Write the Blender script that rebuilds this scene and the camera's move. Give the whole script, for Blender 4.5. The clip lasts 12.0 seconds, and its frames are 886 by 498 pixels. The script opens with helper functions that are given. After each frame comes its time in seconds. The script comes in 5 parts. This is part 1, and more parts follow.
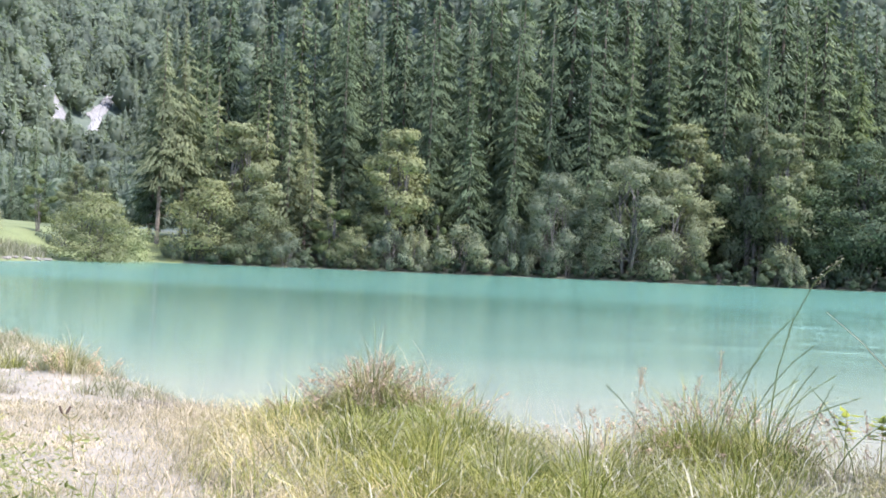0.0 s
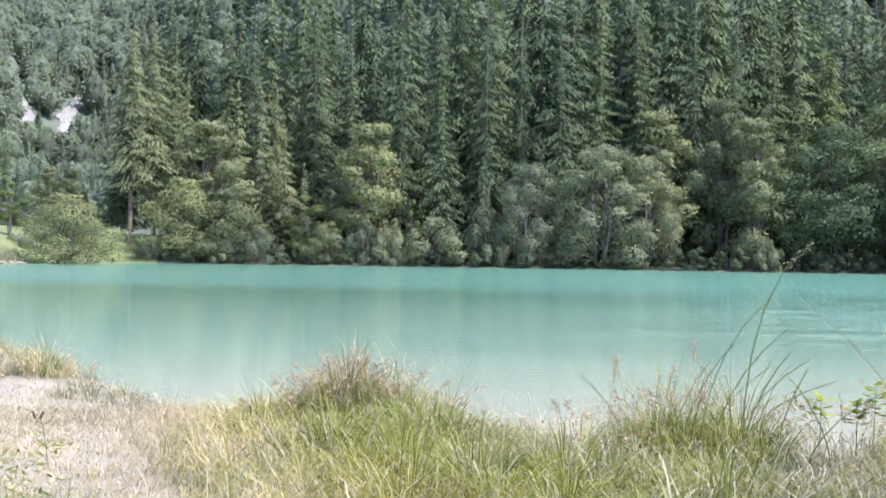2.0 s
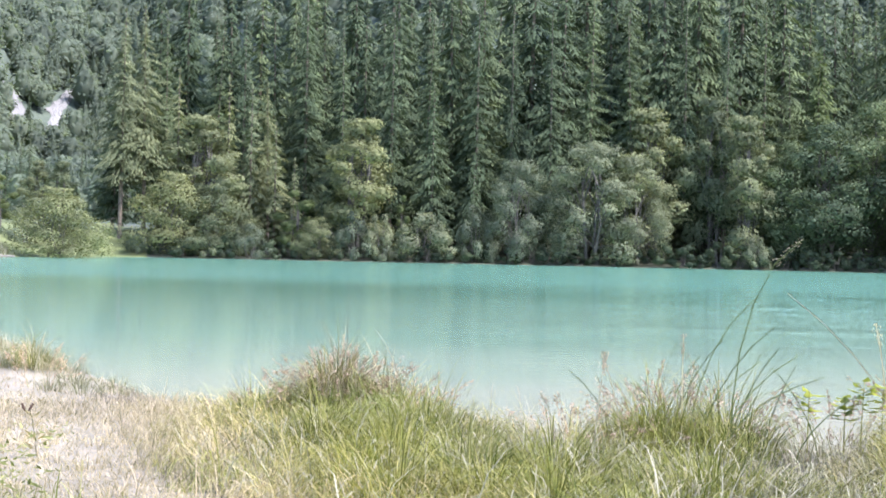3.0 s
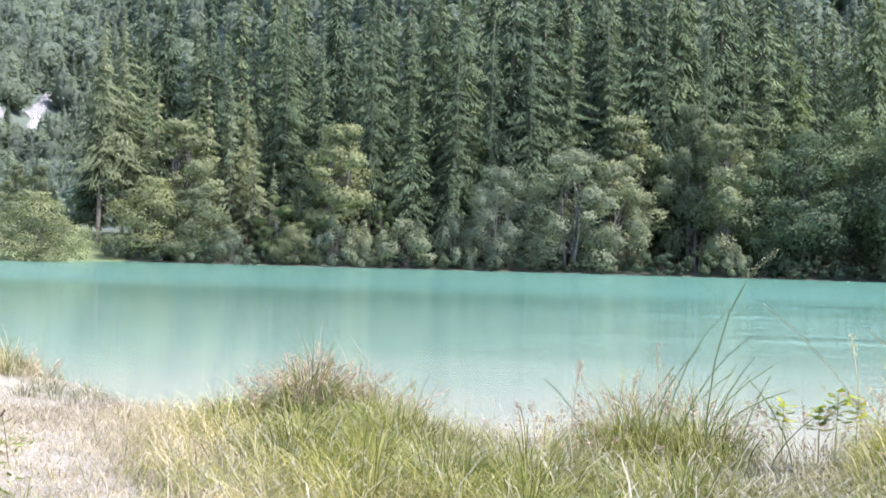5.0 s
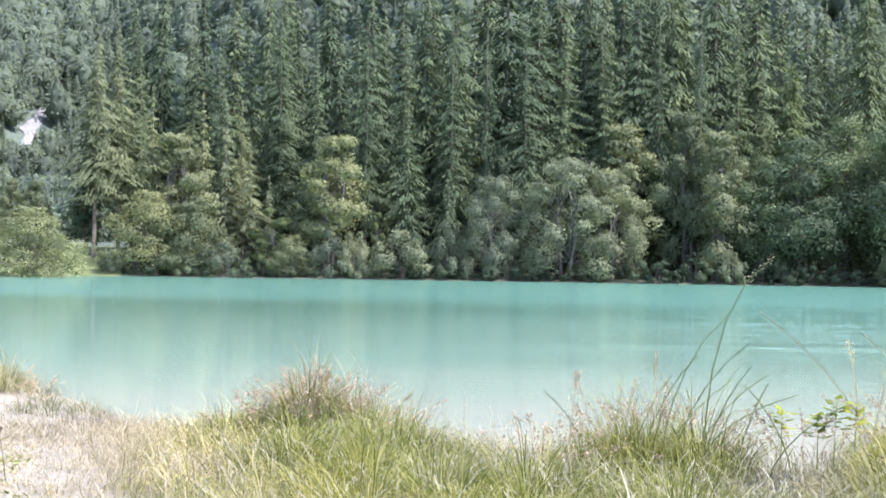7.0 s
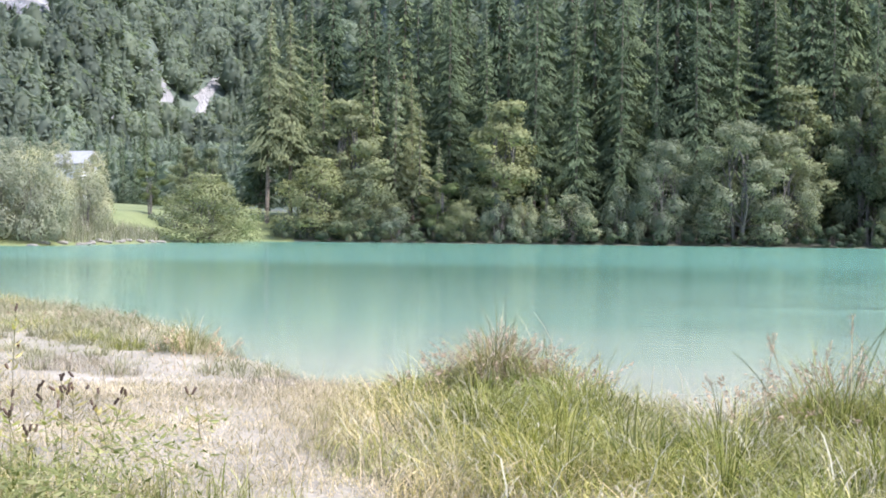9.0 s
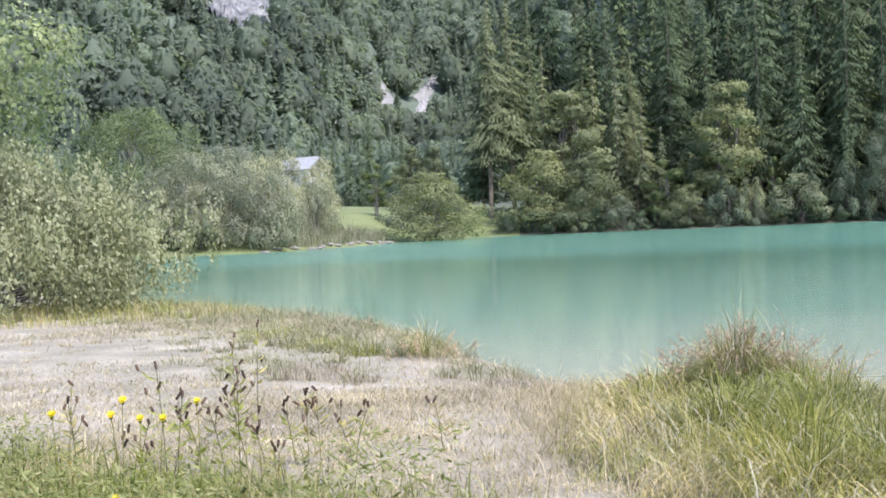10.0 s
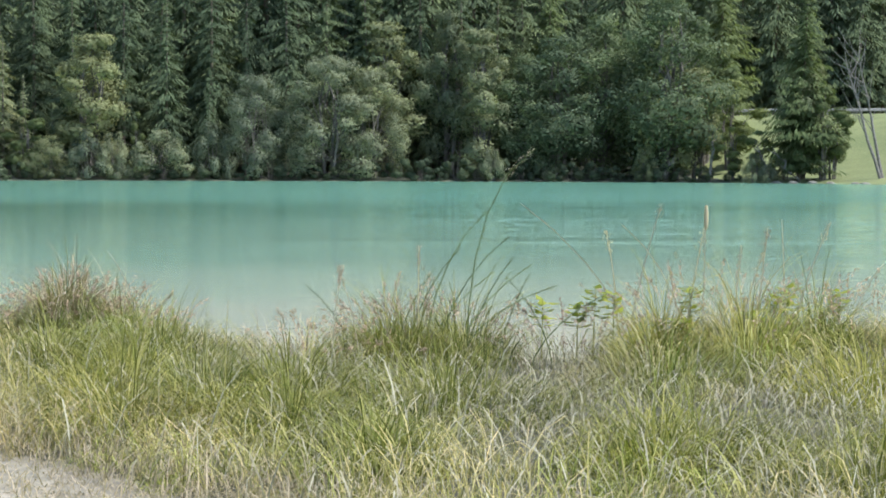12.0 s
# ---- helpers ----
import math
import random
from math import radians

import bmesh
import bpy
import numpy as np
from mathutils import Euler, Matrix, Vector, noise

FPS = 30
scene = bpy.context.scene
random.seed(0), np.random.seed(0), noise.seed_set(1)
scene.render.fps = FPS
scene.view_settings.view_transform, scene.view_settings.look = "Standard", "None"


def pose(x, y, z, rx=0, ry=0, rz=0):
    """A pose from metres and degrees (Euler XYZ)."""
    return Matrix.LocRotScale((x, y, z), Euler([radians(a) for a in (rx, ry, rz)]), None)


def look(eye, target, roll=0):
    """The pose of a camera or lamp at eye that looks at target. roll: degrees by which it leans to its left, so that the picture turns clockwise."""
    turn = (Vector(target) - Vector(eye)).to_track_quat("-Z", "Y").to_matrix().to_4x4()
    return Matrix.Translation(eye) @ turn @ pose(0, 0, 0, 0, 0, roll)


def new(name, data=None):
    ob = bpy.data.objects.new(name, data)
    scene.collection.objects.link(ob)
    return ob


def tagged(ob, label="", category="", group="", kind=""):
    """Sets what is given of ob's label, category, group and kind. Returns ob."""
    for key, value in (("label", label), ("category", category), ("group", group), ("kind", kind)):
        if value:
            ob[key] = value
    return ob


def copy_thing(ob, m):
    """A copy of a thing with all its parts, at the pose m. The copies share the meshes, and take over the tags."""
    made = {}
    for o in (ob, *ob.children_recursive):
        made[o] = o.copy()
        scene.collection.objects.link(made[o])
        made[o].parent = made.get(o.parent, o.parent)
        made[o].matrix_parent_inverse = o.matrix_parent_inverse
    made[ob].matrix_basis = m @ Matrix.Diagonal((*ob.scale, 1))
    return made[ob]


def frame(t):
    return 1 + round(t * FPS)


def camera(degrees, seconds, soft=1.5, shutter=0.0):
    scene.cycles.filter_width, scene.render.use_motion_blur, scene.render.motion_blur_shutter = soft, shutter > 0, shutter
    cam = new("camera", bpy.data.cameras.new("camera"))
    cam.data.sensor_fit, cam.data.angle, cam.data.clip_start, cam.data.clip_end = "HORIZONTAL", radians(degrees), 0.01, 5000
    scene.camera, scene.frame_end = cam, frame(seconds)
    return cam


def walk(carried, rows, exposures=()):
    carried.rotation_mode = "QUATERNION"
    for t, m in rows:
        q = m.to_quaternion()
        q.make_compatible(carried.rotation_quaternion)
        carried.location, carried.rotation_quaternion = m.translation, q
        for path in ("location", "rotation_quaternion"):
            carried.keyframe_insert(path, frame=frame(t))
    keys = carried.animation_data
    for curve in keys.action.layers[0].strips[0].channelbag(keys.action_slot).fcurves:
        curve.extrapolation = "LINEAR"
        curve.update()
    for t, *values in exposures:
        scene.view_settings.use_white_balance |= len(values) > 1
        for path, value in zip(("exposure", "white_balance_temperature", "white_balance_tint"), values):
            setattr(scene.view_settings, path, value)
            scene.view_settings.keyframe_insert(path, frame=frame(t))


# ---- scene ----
cam = camera(29.0, 12.0, soft=1.75, shutter=0.05)
PATH = [
    (0.0, pose(0.009, -0.059, 1.588, 90.32, -2.36, 2.00)),
    (0.5, pose(0.026, -0.035, 1.585, 88.89, -0.95, 1.91)),
    (1.0, pose(0.013, -0.039, 1.580, 89.06, -1.28, 1.38)),
    (1.5, pose(0.033, -0.044, 1.586, 89.31, -1.14, 1.38)),
    (2.0, pose(0.027, -0.039, 1.598, 90.10, -0.88, 1.14)),
    (2.5, pose(0.020, -0.069, 1.591, 90.03, -1.07, 0.48)),
    (3.0, pose(0.028, -0.055, 1.589, 89.97, -1.23, 0.81)),
    (3.2, pose(0.033, -0.040, 1.595, 90.05, -1.38, 0.66)),
    (4.8, pose(0.041, -0.029, 1.599, 89.94, -1.18, 0.01)),
    (5.0, pose(0.049, -0.028, 1.600, 90.19, -1.58, 0.11)),
    (5.5, pose(0.039, -0.027, 1.600, 89.87, -1.77, 0.01)),
    (6.0, pose(0.029, -0.044, 1.597, 90.57, -1.54, 0.17)),
    (6.5, pose(0.049, -0.050, 1.601, 90.67, -1.47, 0.02)),
    (6.7, pose(0.052, -0.037, 1.607, 90.47, -0.92, -0.21)),
    (8.3, pose(0.040, 0.026, 1.598, 91.27, -1.39, 0.80)),
    (8.5, pose(0.028, 0.037, 1.596, 90.19, -1.44, -0.08)),
    (8.9, pose(-0.053, 0.049, 1.567, 88.11, 1.26, 4.68)),
    (9.0, pose(-0.072, 0.057, 1.582, 89.30, -0.66, 5.62)),
    (9.5, pose(-0.137, 0.120, 1.654, 89.64, 2.02, 13.08)),
    (10.0, pose(-0.116, 0.093, 1.649, 89.12, 2.34, 13.12)),
    (10.5, pose(-0.102, 0.051, 1.662, 88.46, 0.80, 11.76)),
    (11.0, pose(-0.093, -0.004, 1.655, 89.10, -0.95, 9.85)),
    (11.1, pose(-0.090, 0.005, 1.640, 89.55, -1.20, 8.05)),
    (11.2, pose(-0.080, 0.012, 1.615, 89.00, -1.00, 5.80)),
    (11.3, pose(-0.065, 0.021, 1.590, 88.00, -0.59, 4.09)),
    (11.4, pose(0.011, 0.048, 1.562, 87.00, -1.13, 2.37)),
    (11.5, pose(0.035, 0.076, 1.587, 86.74, -0.57, -1.55)),
    (11.6, pose(0.042, 0.073, 1.586, 86.28, -0.45, -3.60)),
    (11.7, pose(0.049, 0.070, 1.584, 86.60, -0.35, -5.09)),
    (11.8, pose(0.055, 0.067, 1.583, 86.74, -0.28, -6.04)),
    (11.9, pose(0.061, 0.064, 1.581, 86.98, -0.25, -7.13)),
    (12.0, pose(0.067, 0.062, 1.580, 87.24, -0.23, -7.91)),
]
walk(cam, PATH, [(0.0, 1.63, 6000, 19), (0.5, 1.68, 6000, 18), (1.5, 1.55, 6020, 18), (3.0, 1.65, 5980, 19), (6.7, 1.72, 5960, 20), (8.5, 1.79, 5940, 20), (9.0, 1.54, 6080, 18), (9.5, 1.36, 6040, 17), (10.5, 1.16, 6160, 15), (12.0, 1.13, 6200, 8)])

# ---- light ----
SUN_DIR = Vector((0.53, -0.21, 0.82)).normalized()
world = bpy.data.worlds.new("sky")
world.use_nodes = True
scene.world = world
wn = world.node_tree
sky = wn.nodes.new("ShaderNodeTexSky")
sky.sky_type = "NISHITA"
sky.sun_disc = False
sky.sun_elevation = math.asin(SUN_DIR.z)
sky.sun_rotation = math.atan2(SUN_DIR.x, SUN_DIR.y)
sky.air_density = 1.2
sky.dust_density = 1.5
wn.links.new(sky.outputs[0], wn.nodes["Background"].inputs[0])
wn.nodes["Background"].inputs[1].default_value = 0.15
sun = new("sun", bpy.data.lights.new("sun", "SUN"))
sun.data.energy = 3.15
sun.data.angle = radians(0.55)
sun.data.color = (1.0, 0.95, 0.86)
sun.matrix_world = look(SUN_DIR * 100, (0, 0, 0))

# ---- materials ----


class Nodes:
    """A small helper to wire a material."""

    def __init__(self, name):
        self.mat = bpy.data.materials.new(name)
        self.mat.use_nodes = True
        self.t = self.mat.node_tree
        self.bsdf = self.t.nodes["Principled BSDF"]
        self.out = self.t.nodes["Material Output"]

    def add(self, kind, **values):
        n = self.t.nodes.new(kind)
        for k, v in values.items():
            if k in n.inputs:
                n.inputs[k].default_value = v
        return n

    def link(self, a, b):
        self.t.links.new(a, b)

    def noise(self, scale, detail=4.0, vec=None, rough=0.55):
        n = self.add("ShaderNodeTexNoise", Scale=scale, Detail=detail, Roughness=rough)
        self.link(vec or self.coords(), n.inputs["Vector"])
        return n.outputs["Fac"]

    def coords(self):
        return self.add("ShaderNodeTexCoord").outputs["Object"]

    def ramp(self, fac, stops):
        n = self.add("ShaderNodeValToRGB")
        els = n.color_ramp.elements
        while len(els) < len(stops):
            els.new(0.5)
        for e, (p, c) in zip(els, stops):
            e.position = p
            e.color = (*c, 1)
        self.link(fac, n.inputs[0])
        return n.outputs["Color"]

    def mix(self, fac, a, b, mode="MIX"):
        n = self.add("ShaderNodeMix")
        n.data_type = "RGBA"
        n.blend_type = mode
        for value, sock in ((fac, n.inputs[0]), (a, n.inputs[6]), (b, n.inputs[7])):
            if isinstance(value, (int, float)):
                sock.default_value = value
            elif isinstance(value, tuple):
                sock.default_value = (*value, 1)
            else:
                self.link(value, sock)
        return n.outputs[2]

    def bump(self, height, strength, distance=0.02):
        n = self.add("ShaderNodeBump", Strength=strength, Distance=distance)
        self.link(height, n.inputs["Height"])
        self.link(n.outputs[0], self.bsdf.inputs["Normal"])
        return n


def leaf_material(name, stops, through_share=0.3, rough=0.5, spread=0.35, scale=0.35, tint=None, even=0.0):
    """Leaves or needles: a colour for each clump, drifting over the crown and from plant to plant; even draws the clumps together."""
    mean = [sum(c[i] for _, c in stops) / len(stops) for i in range(3)]
    stops = [(p, tuple(v + (q - v) * even for v, q in zip(c, mean))) for p, c in stops]
    m = Nodes(name)
    geo = m.add("ShaderNodeNewGeometry")
    base = m.ramp(geo.outputs["Random Per Island"], stops)
    info = m.add("ShaderNodeObjectInfo")
    drift = m.ramp(m.noise(scale, 3.0), [(0.3, (1 - spread,) * 3), (0.7, (1 + spread, 1 + spread * 0.9, 1 + spread * 0.6))])
    base = m.mix(1.0, base, drift, "MULTIPLY")
    if tint:
        # patches of another growth
        base = m.mix(1.0, base, m.ramp(m.noise(scale * 0.8, 2.0, rough=0.4), tint), "MULTIPLY")
    own = m.ramp(info.outputs["Random"], [(0.0, (0.78, 0.82, 0.86)), (0.5, (1.0, 1.0, 1.0)), (1.0, (1.25, 1.2, 1.08))])
    base = m.mix(1.0, base, own, "MULTIPLY")
    m.link(base, m.bsdf.inputs["Base Color"])
    m.bsdf.inputs["Roughness"].default_value = rough + 0.2
    m.bsdf.inputs["Specular IOR Level"].default_value = 0.12
    trans = m.add("ShaderNodeBsdfTranslucent")
    warm = m.mix(1.0, base, (1.12, 1.18, 0.72), "MULTIPLY")
    m.link(warm, trans.inputs["Color"])
    mixed = m.add("ShaderNodeMixShader", Fac=through_share)
    m.link(m.bsdf.outputs[0], mixed.inputs[1])
    m.link(trans.outputs[0], mixed.inputs[2])
    m.link(mixed.outputs[0], m.out.inputs["Surface"])
    return m.mat


def rough_material(name, stops, scale, fine=6.0, rough=0.9, relief=0.6, distance=0.02):
    """Earth, bark, stone: coarse and fine variation with relief."""
    m = Nodes(name)
    a = m.noise(scale, 6.0)
    b = m.noise(scale * fine, 5.0)
    col = m.ramp(a, stops)
    grain = m.ramp(b, [(0.25, (0.72, 0.72, 0.72)), (0.75, (1.25, 1.25, 1.25))])
    m.link(m.mix(1.0, col, grain, "MULTIPLY"), m.bsdf.inputs["Base Color"])
    m.bsdf.inputs["Roughness"].default_value = rough
    m.bump(b, relief, distance)
    return m.mat


M_SPRUCE = leaf_material("spruce_needles", [(0, (0.047, 0.066, 0.043)), (0.6, (0.080, 0.112, 0.066)), (1, (0.153, 0.195, 0.108))], 0.25, 0.6, even=0.45)
# olive needles, with the sunlight on the left-hand trees painted in as paler colour
M_SPRUCE_PALE = leaf_material("pale_spruce_needles", [(0.0, (0.104, 0.128, 0.074)), (0.6, (0.158, 0.184, 0.108)), (1.0, (0.224, 0.246, 0.152))], 0.3, 0.6, even=0.45)
M_LARCH = leaf_material("larch_needles", [(0, (0.092, 0.122, 0.053)), (0.5, (0.132, 0.166, 0.073)), (1, (0.190, 0.222, 0.103))], 0.4, 0.55, even=0.4)
# waterline shrubs: the shade under the overhanging trees is painted into the leaf colour
M_SHADE_LEAVES = leaf_material("dark_ash_leaves", [(0, (0.028, 0.044, 0.029)), (0.65, (0.054, 0.077, 0.048)), (1, (0.140, 0.174, 0.115))], 0.35, 0.5, even=0.45)
# the lit, brighter copy for the big crowns above
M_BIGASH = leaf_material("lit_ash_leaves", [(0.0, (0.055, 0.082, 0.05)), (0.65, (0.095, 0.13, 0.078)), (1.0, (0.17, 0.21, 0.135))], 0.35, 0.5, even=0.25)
M_ALDER = leaf_material("alder_leaves", [(0, (0.110, 0.132, 0.078)), (0.6, (0.176, 0.202, 0.120)), (1, (0.264, 0.284, 0.178))], 0.4, 0.5, even=0.5)
M_WILLOW = leaf_material("grey_willow_leaves", [(0, (0.121, 0.145, 0.102)), (0.6, (0.175, 0.205, 0.148)), (1, (0.252, 0.279, 0.208))], 0.4, 0.5, even=0.5)
M_THICKET = leaf_material("thicket_leaves", [(0.0, (0.228, 0.236, 0.172)), (0.6, (0.310, 0.318, 0.236)), (1.0, (0.405, 0.402, 0.310))], 0.45, 0.5, 0.25, 0.5, even=0.5)
M_BUSH = leaf_material("near_willow_leaves", [(0, (0.180, 0.186, 0.098)), (0.5, (0.290, 0.295, 0.170)), (1, (0.430, 0.428, 0.280))], 0.36, 0.45, 0.2, even=0.2)
M_ROUND = leaf_material("ash_leaves", [(0, (0.095, 0.128, 0.066)), (0.6, (0.158, 0.198, 0.104)), (1, (0.262, 0.300, 0.165))], 0.4, 0.5, even=0.4)
M_NEARTREE = leaf_material("deep_green_leaves", [(0, (0.124, 0.163, 0.098)), (0.6, (0.189, 0.234, 0.137)), (1, (0.305, 0.345, 0.221))], 0.4, 0.5, even=0.4)
# distance haze is put into this colour: paler and bluer than near foliage
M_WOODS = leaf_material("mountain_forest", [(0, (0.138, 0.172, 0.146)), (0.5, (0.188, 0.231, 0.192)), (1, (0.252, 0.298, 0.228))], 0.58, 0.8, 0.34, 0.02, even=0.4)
M_GRASS = leaf_material("bank_grass", [(0, (0.094, 0.106, 0.034)), (0.3, (0.202, 0.206, 0.072)), (0.6, (0.336, 0.303, 0.158)), (1, (0.462, 0.410, 0.266))], 0.35, 0.5, 0.35, 1.6, [(0.36, (0.74, 0.92, 0.52)), (0.5, (1.0, 1.0, 0.95)), (0.64, (1.24, 1.16, 1.3))])
M_GREEN = leaf_material("green_sedge", [(0.0, (0.078, 0.098, 0.022)), (0.5, (0.185, 0.196, 0.053)), (1.0, (0.35, 0.325, 0.135))], 0.35, 0.45, 0.25, 2.0)
M_RUSH = leaf_material("dark_rush", [(0.0, (0.05, 0.075, 0.03)), (1.0, (0.10, 0.13, 0.05))], 0.15, 0.45, 0.15, 3.0)
M_HERB = leaf_material("olive_herb", [(0.0, (0.10, 0.12, 0.04)), (0.6, (0.17, 0.19, 0.075)), (1.0, (0.29, 0.29, 0.15))], 0.35, 0.5, 0.25, 2.0)
M_SHORE = leaf_material("shore_grass", [(0, (0.162, 0.173, 0.101)), (0.5, (0.254, 0.248, 0.169)), (1, (0.378, 0.346, 0.290))], 0.3, 0.6, 0.3, 1.0)
M_KNAP = leaf_material("olive_stem", [(0.0, (0.10, 0.10, 0.05)), (1.0, (0.20, 0.19, 0.10))], 0.2, 0.6, 0.2, 4.0)
M_DRY = leaf_material("dry_grass", [(0, (0.176, 0.162, 0.116)), (0.5, (0.341, 0.297, 0.237)), (1, (0.518, 0.448, 0.390))], 0.4, 0.7, 0.3, 1.2)
M_RUST = leaf_material("rusty_grass", [(0.0, (0.19, 0.155, 0.12)), (0.5, (0.29, 0.245, 0.20)), (1.0, (0.40, 0.35, 0.295))], 0.25, 0.7, 0.2, 2.0)
M_STALK = leaf_material("straw_stalk", [(0, (0.304, 0.272, 0.176)), (1, (0.480, 0.448, 0.344))], 0.2, 0.6, 0.15, 3.0)
M_SEED = leaf_material("brown_seed_head", [(0.0, (0.06, 0.04, 0.032)), (1.0, (0.15, 0.105, 0.085))], 0.1, 0.8, 0.2, 8.0)
M_PINK = leaf_material("reddish_grass_panicle", [(0, (0.260, 0.182, 0.137)), (1, (0.520, 0.403, 0.312))], 0.2, 0.7, 0.2, 8.0)
M_YELLOW = leaf_material("yellow_petals", [(0.0, (0.62, 0.48, 0.01)), (1.0, (0.75, 0.64, 0.03))], 0.3, 0.5, 0.1, 9.0)
M_LIME = leaf_material("yellow_green_leaves", [(0.0, (0.16, 0.21, 0.03)), (1.0, (0.30, 0.32, 0.06))], 0.4, 0.4, 0.15, 6.0)
M_BARK = rough_material("spruce_bark", [(0.3, (0.10, 0.075, 0.055)), (0.7, (0.24, 0.20, 0.16))], 3.0)
M_GREYBARK = rough_material("grey_bark", [(0.3, (0.07, 0.062, 0.052)), (0.7, (0.17, 0.155, 0.135))], 4.0)
M_DEAD = rough_material("grey_dead_wood", [(0.3, (0.10, 0.092, 0.08)), (0.7, (0.22, 0.205, 0.185))], 4.0)
M_SOIL = rough_material("pale_dry_soil", [(0.25, (0.16, 0.143, 0.107)), (0.5, (0.235, 0.21, 0.16)), (0.72, (0.335, 0.298, 0.243))], 1.1, 14.0, 0.95, 0.5, 0.03)
M_MEADOW = rough_material("mown_meadow", [(0.3, (0.105, 0.13, 0.045)), (0.7, (0.16, 0.18, 0.068))], 0.25, 20.0, 0.9, 0.6, 0.05)
M_FLOOR = rough_material("forest_floor", [(0.3, (0.045, 0.055, 0.035)), (0.7, (0.10, 0.105, 0.07))], 0.3, 12.0, 0.95, 0.6, 0.1)
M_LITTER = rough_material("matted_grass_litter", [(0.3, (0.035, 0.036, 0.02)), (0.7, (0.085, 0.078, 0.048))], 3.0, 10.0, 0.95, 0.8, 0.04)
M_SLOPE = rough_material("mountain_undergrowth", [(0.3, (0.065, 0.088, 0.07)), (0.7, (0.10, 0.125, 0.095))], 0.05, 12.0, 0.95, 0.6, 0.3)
M_BED = rough_material("pale_lake_bed", [(0.3, (0.17, 0.16, 0.13)), (0.7, (0.26, 0.245, 0.21))], 0.8, 10.0)
M_SCREE = rough_material("limestone_scree", [(0.3, (0.19, 0.187, 0.187)), (0.7, (0.28, 0.276, 0.276))], 0.08, 12.0, 0.9, 0.8, 0.6)
M_CLIFF = rough_material("limestone_cliff", [(0.35, (0.09, 0.10, 0.115)), (0.5, (0.20, 0.203, 0.212)), (0.65, (0.34, 0.34, 0.335))], 0.11, 7.0, 0.9, 1.0, 1.5)
M_STONE = rough_material("shore_stone", [(0.3, (0.12, 0.11, 0.092)), (0.7, (0.25, 0.232, 0.2))], 2.0)
M_PLASTER = rough_material("white_plaster", [(0.3, (0.68, 0.67, 0.64)), (0.7, (0.8, 0.79, 0.77))], 0.8, 10.0, 0.9, 0.2)
M_ROOF = rough_material("pale_grey_roofing", [(0.3, (0.26, 0.26, 0.27)), (0.7, (0.36, 0.36, 0.365))], 0.8, 10.0, 0.7, 0.3)
M_WOOD = rough_material("brown_timber", [(0.3, (0.09, 0.06, 0.04)), (0.7, (0.2, 0.14, 0.09))], 2.0)
M_GLASS = rough_material("dark_window_glass", [(0.3, (0.03, 0.035, 0.04)), (0.7, (0.05, 0.055, 0.06))], 1.0, 4.0, 0.1, 0.0)
M_RAIL = rough_material("galvanised_steel", [(0.3, (0.16, 0.16, 0.16)), (0.7, (0.24, 0.24, 0.24))], 1.5, 8.0, 0.5, 0.1)
M_ASPHALT = rough_material("road_asphalt", [(0.3, (0.045, 0.045, 0.047)), (0.7, (0.075, 0.075, 0.075))], 0.5, 30.0)


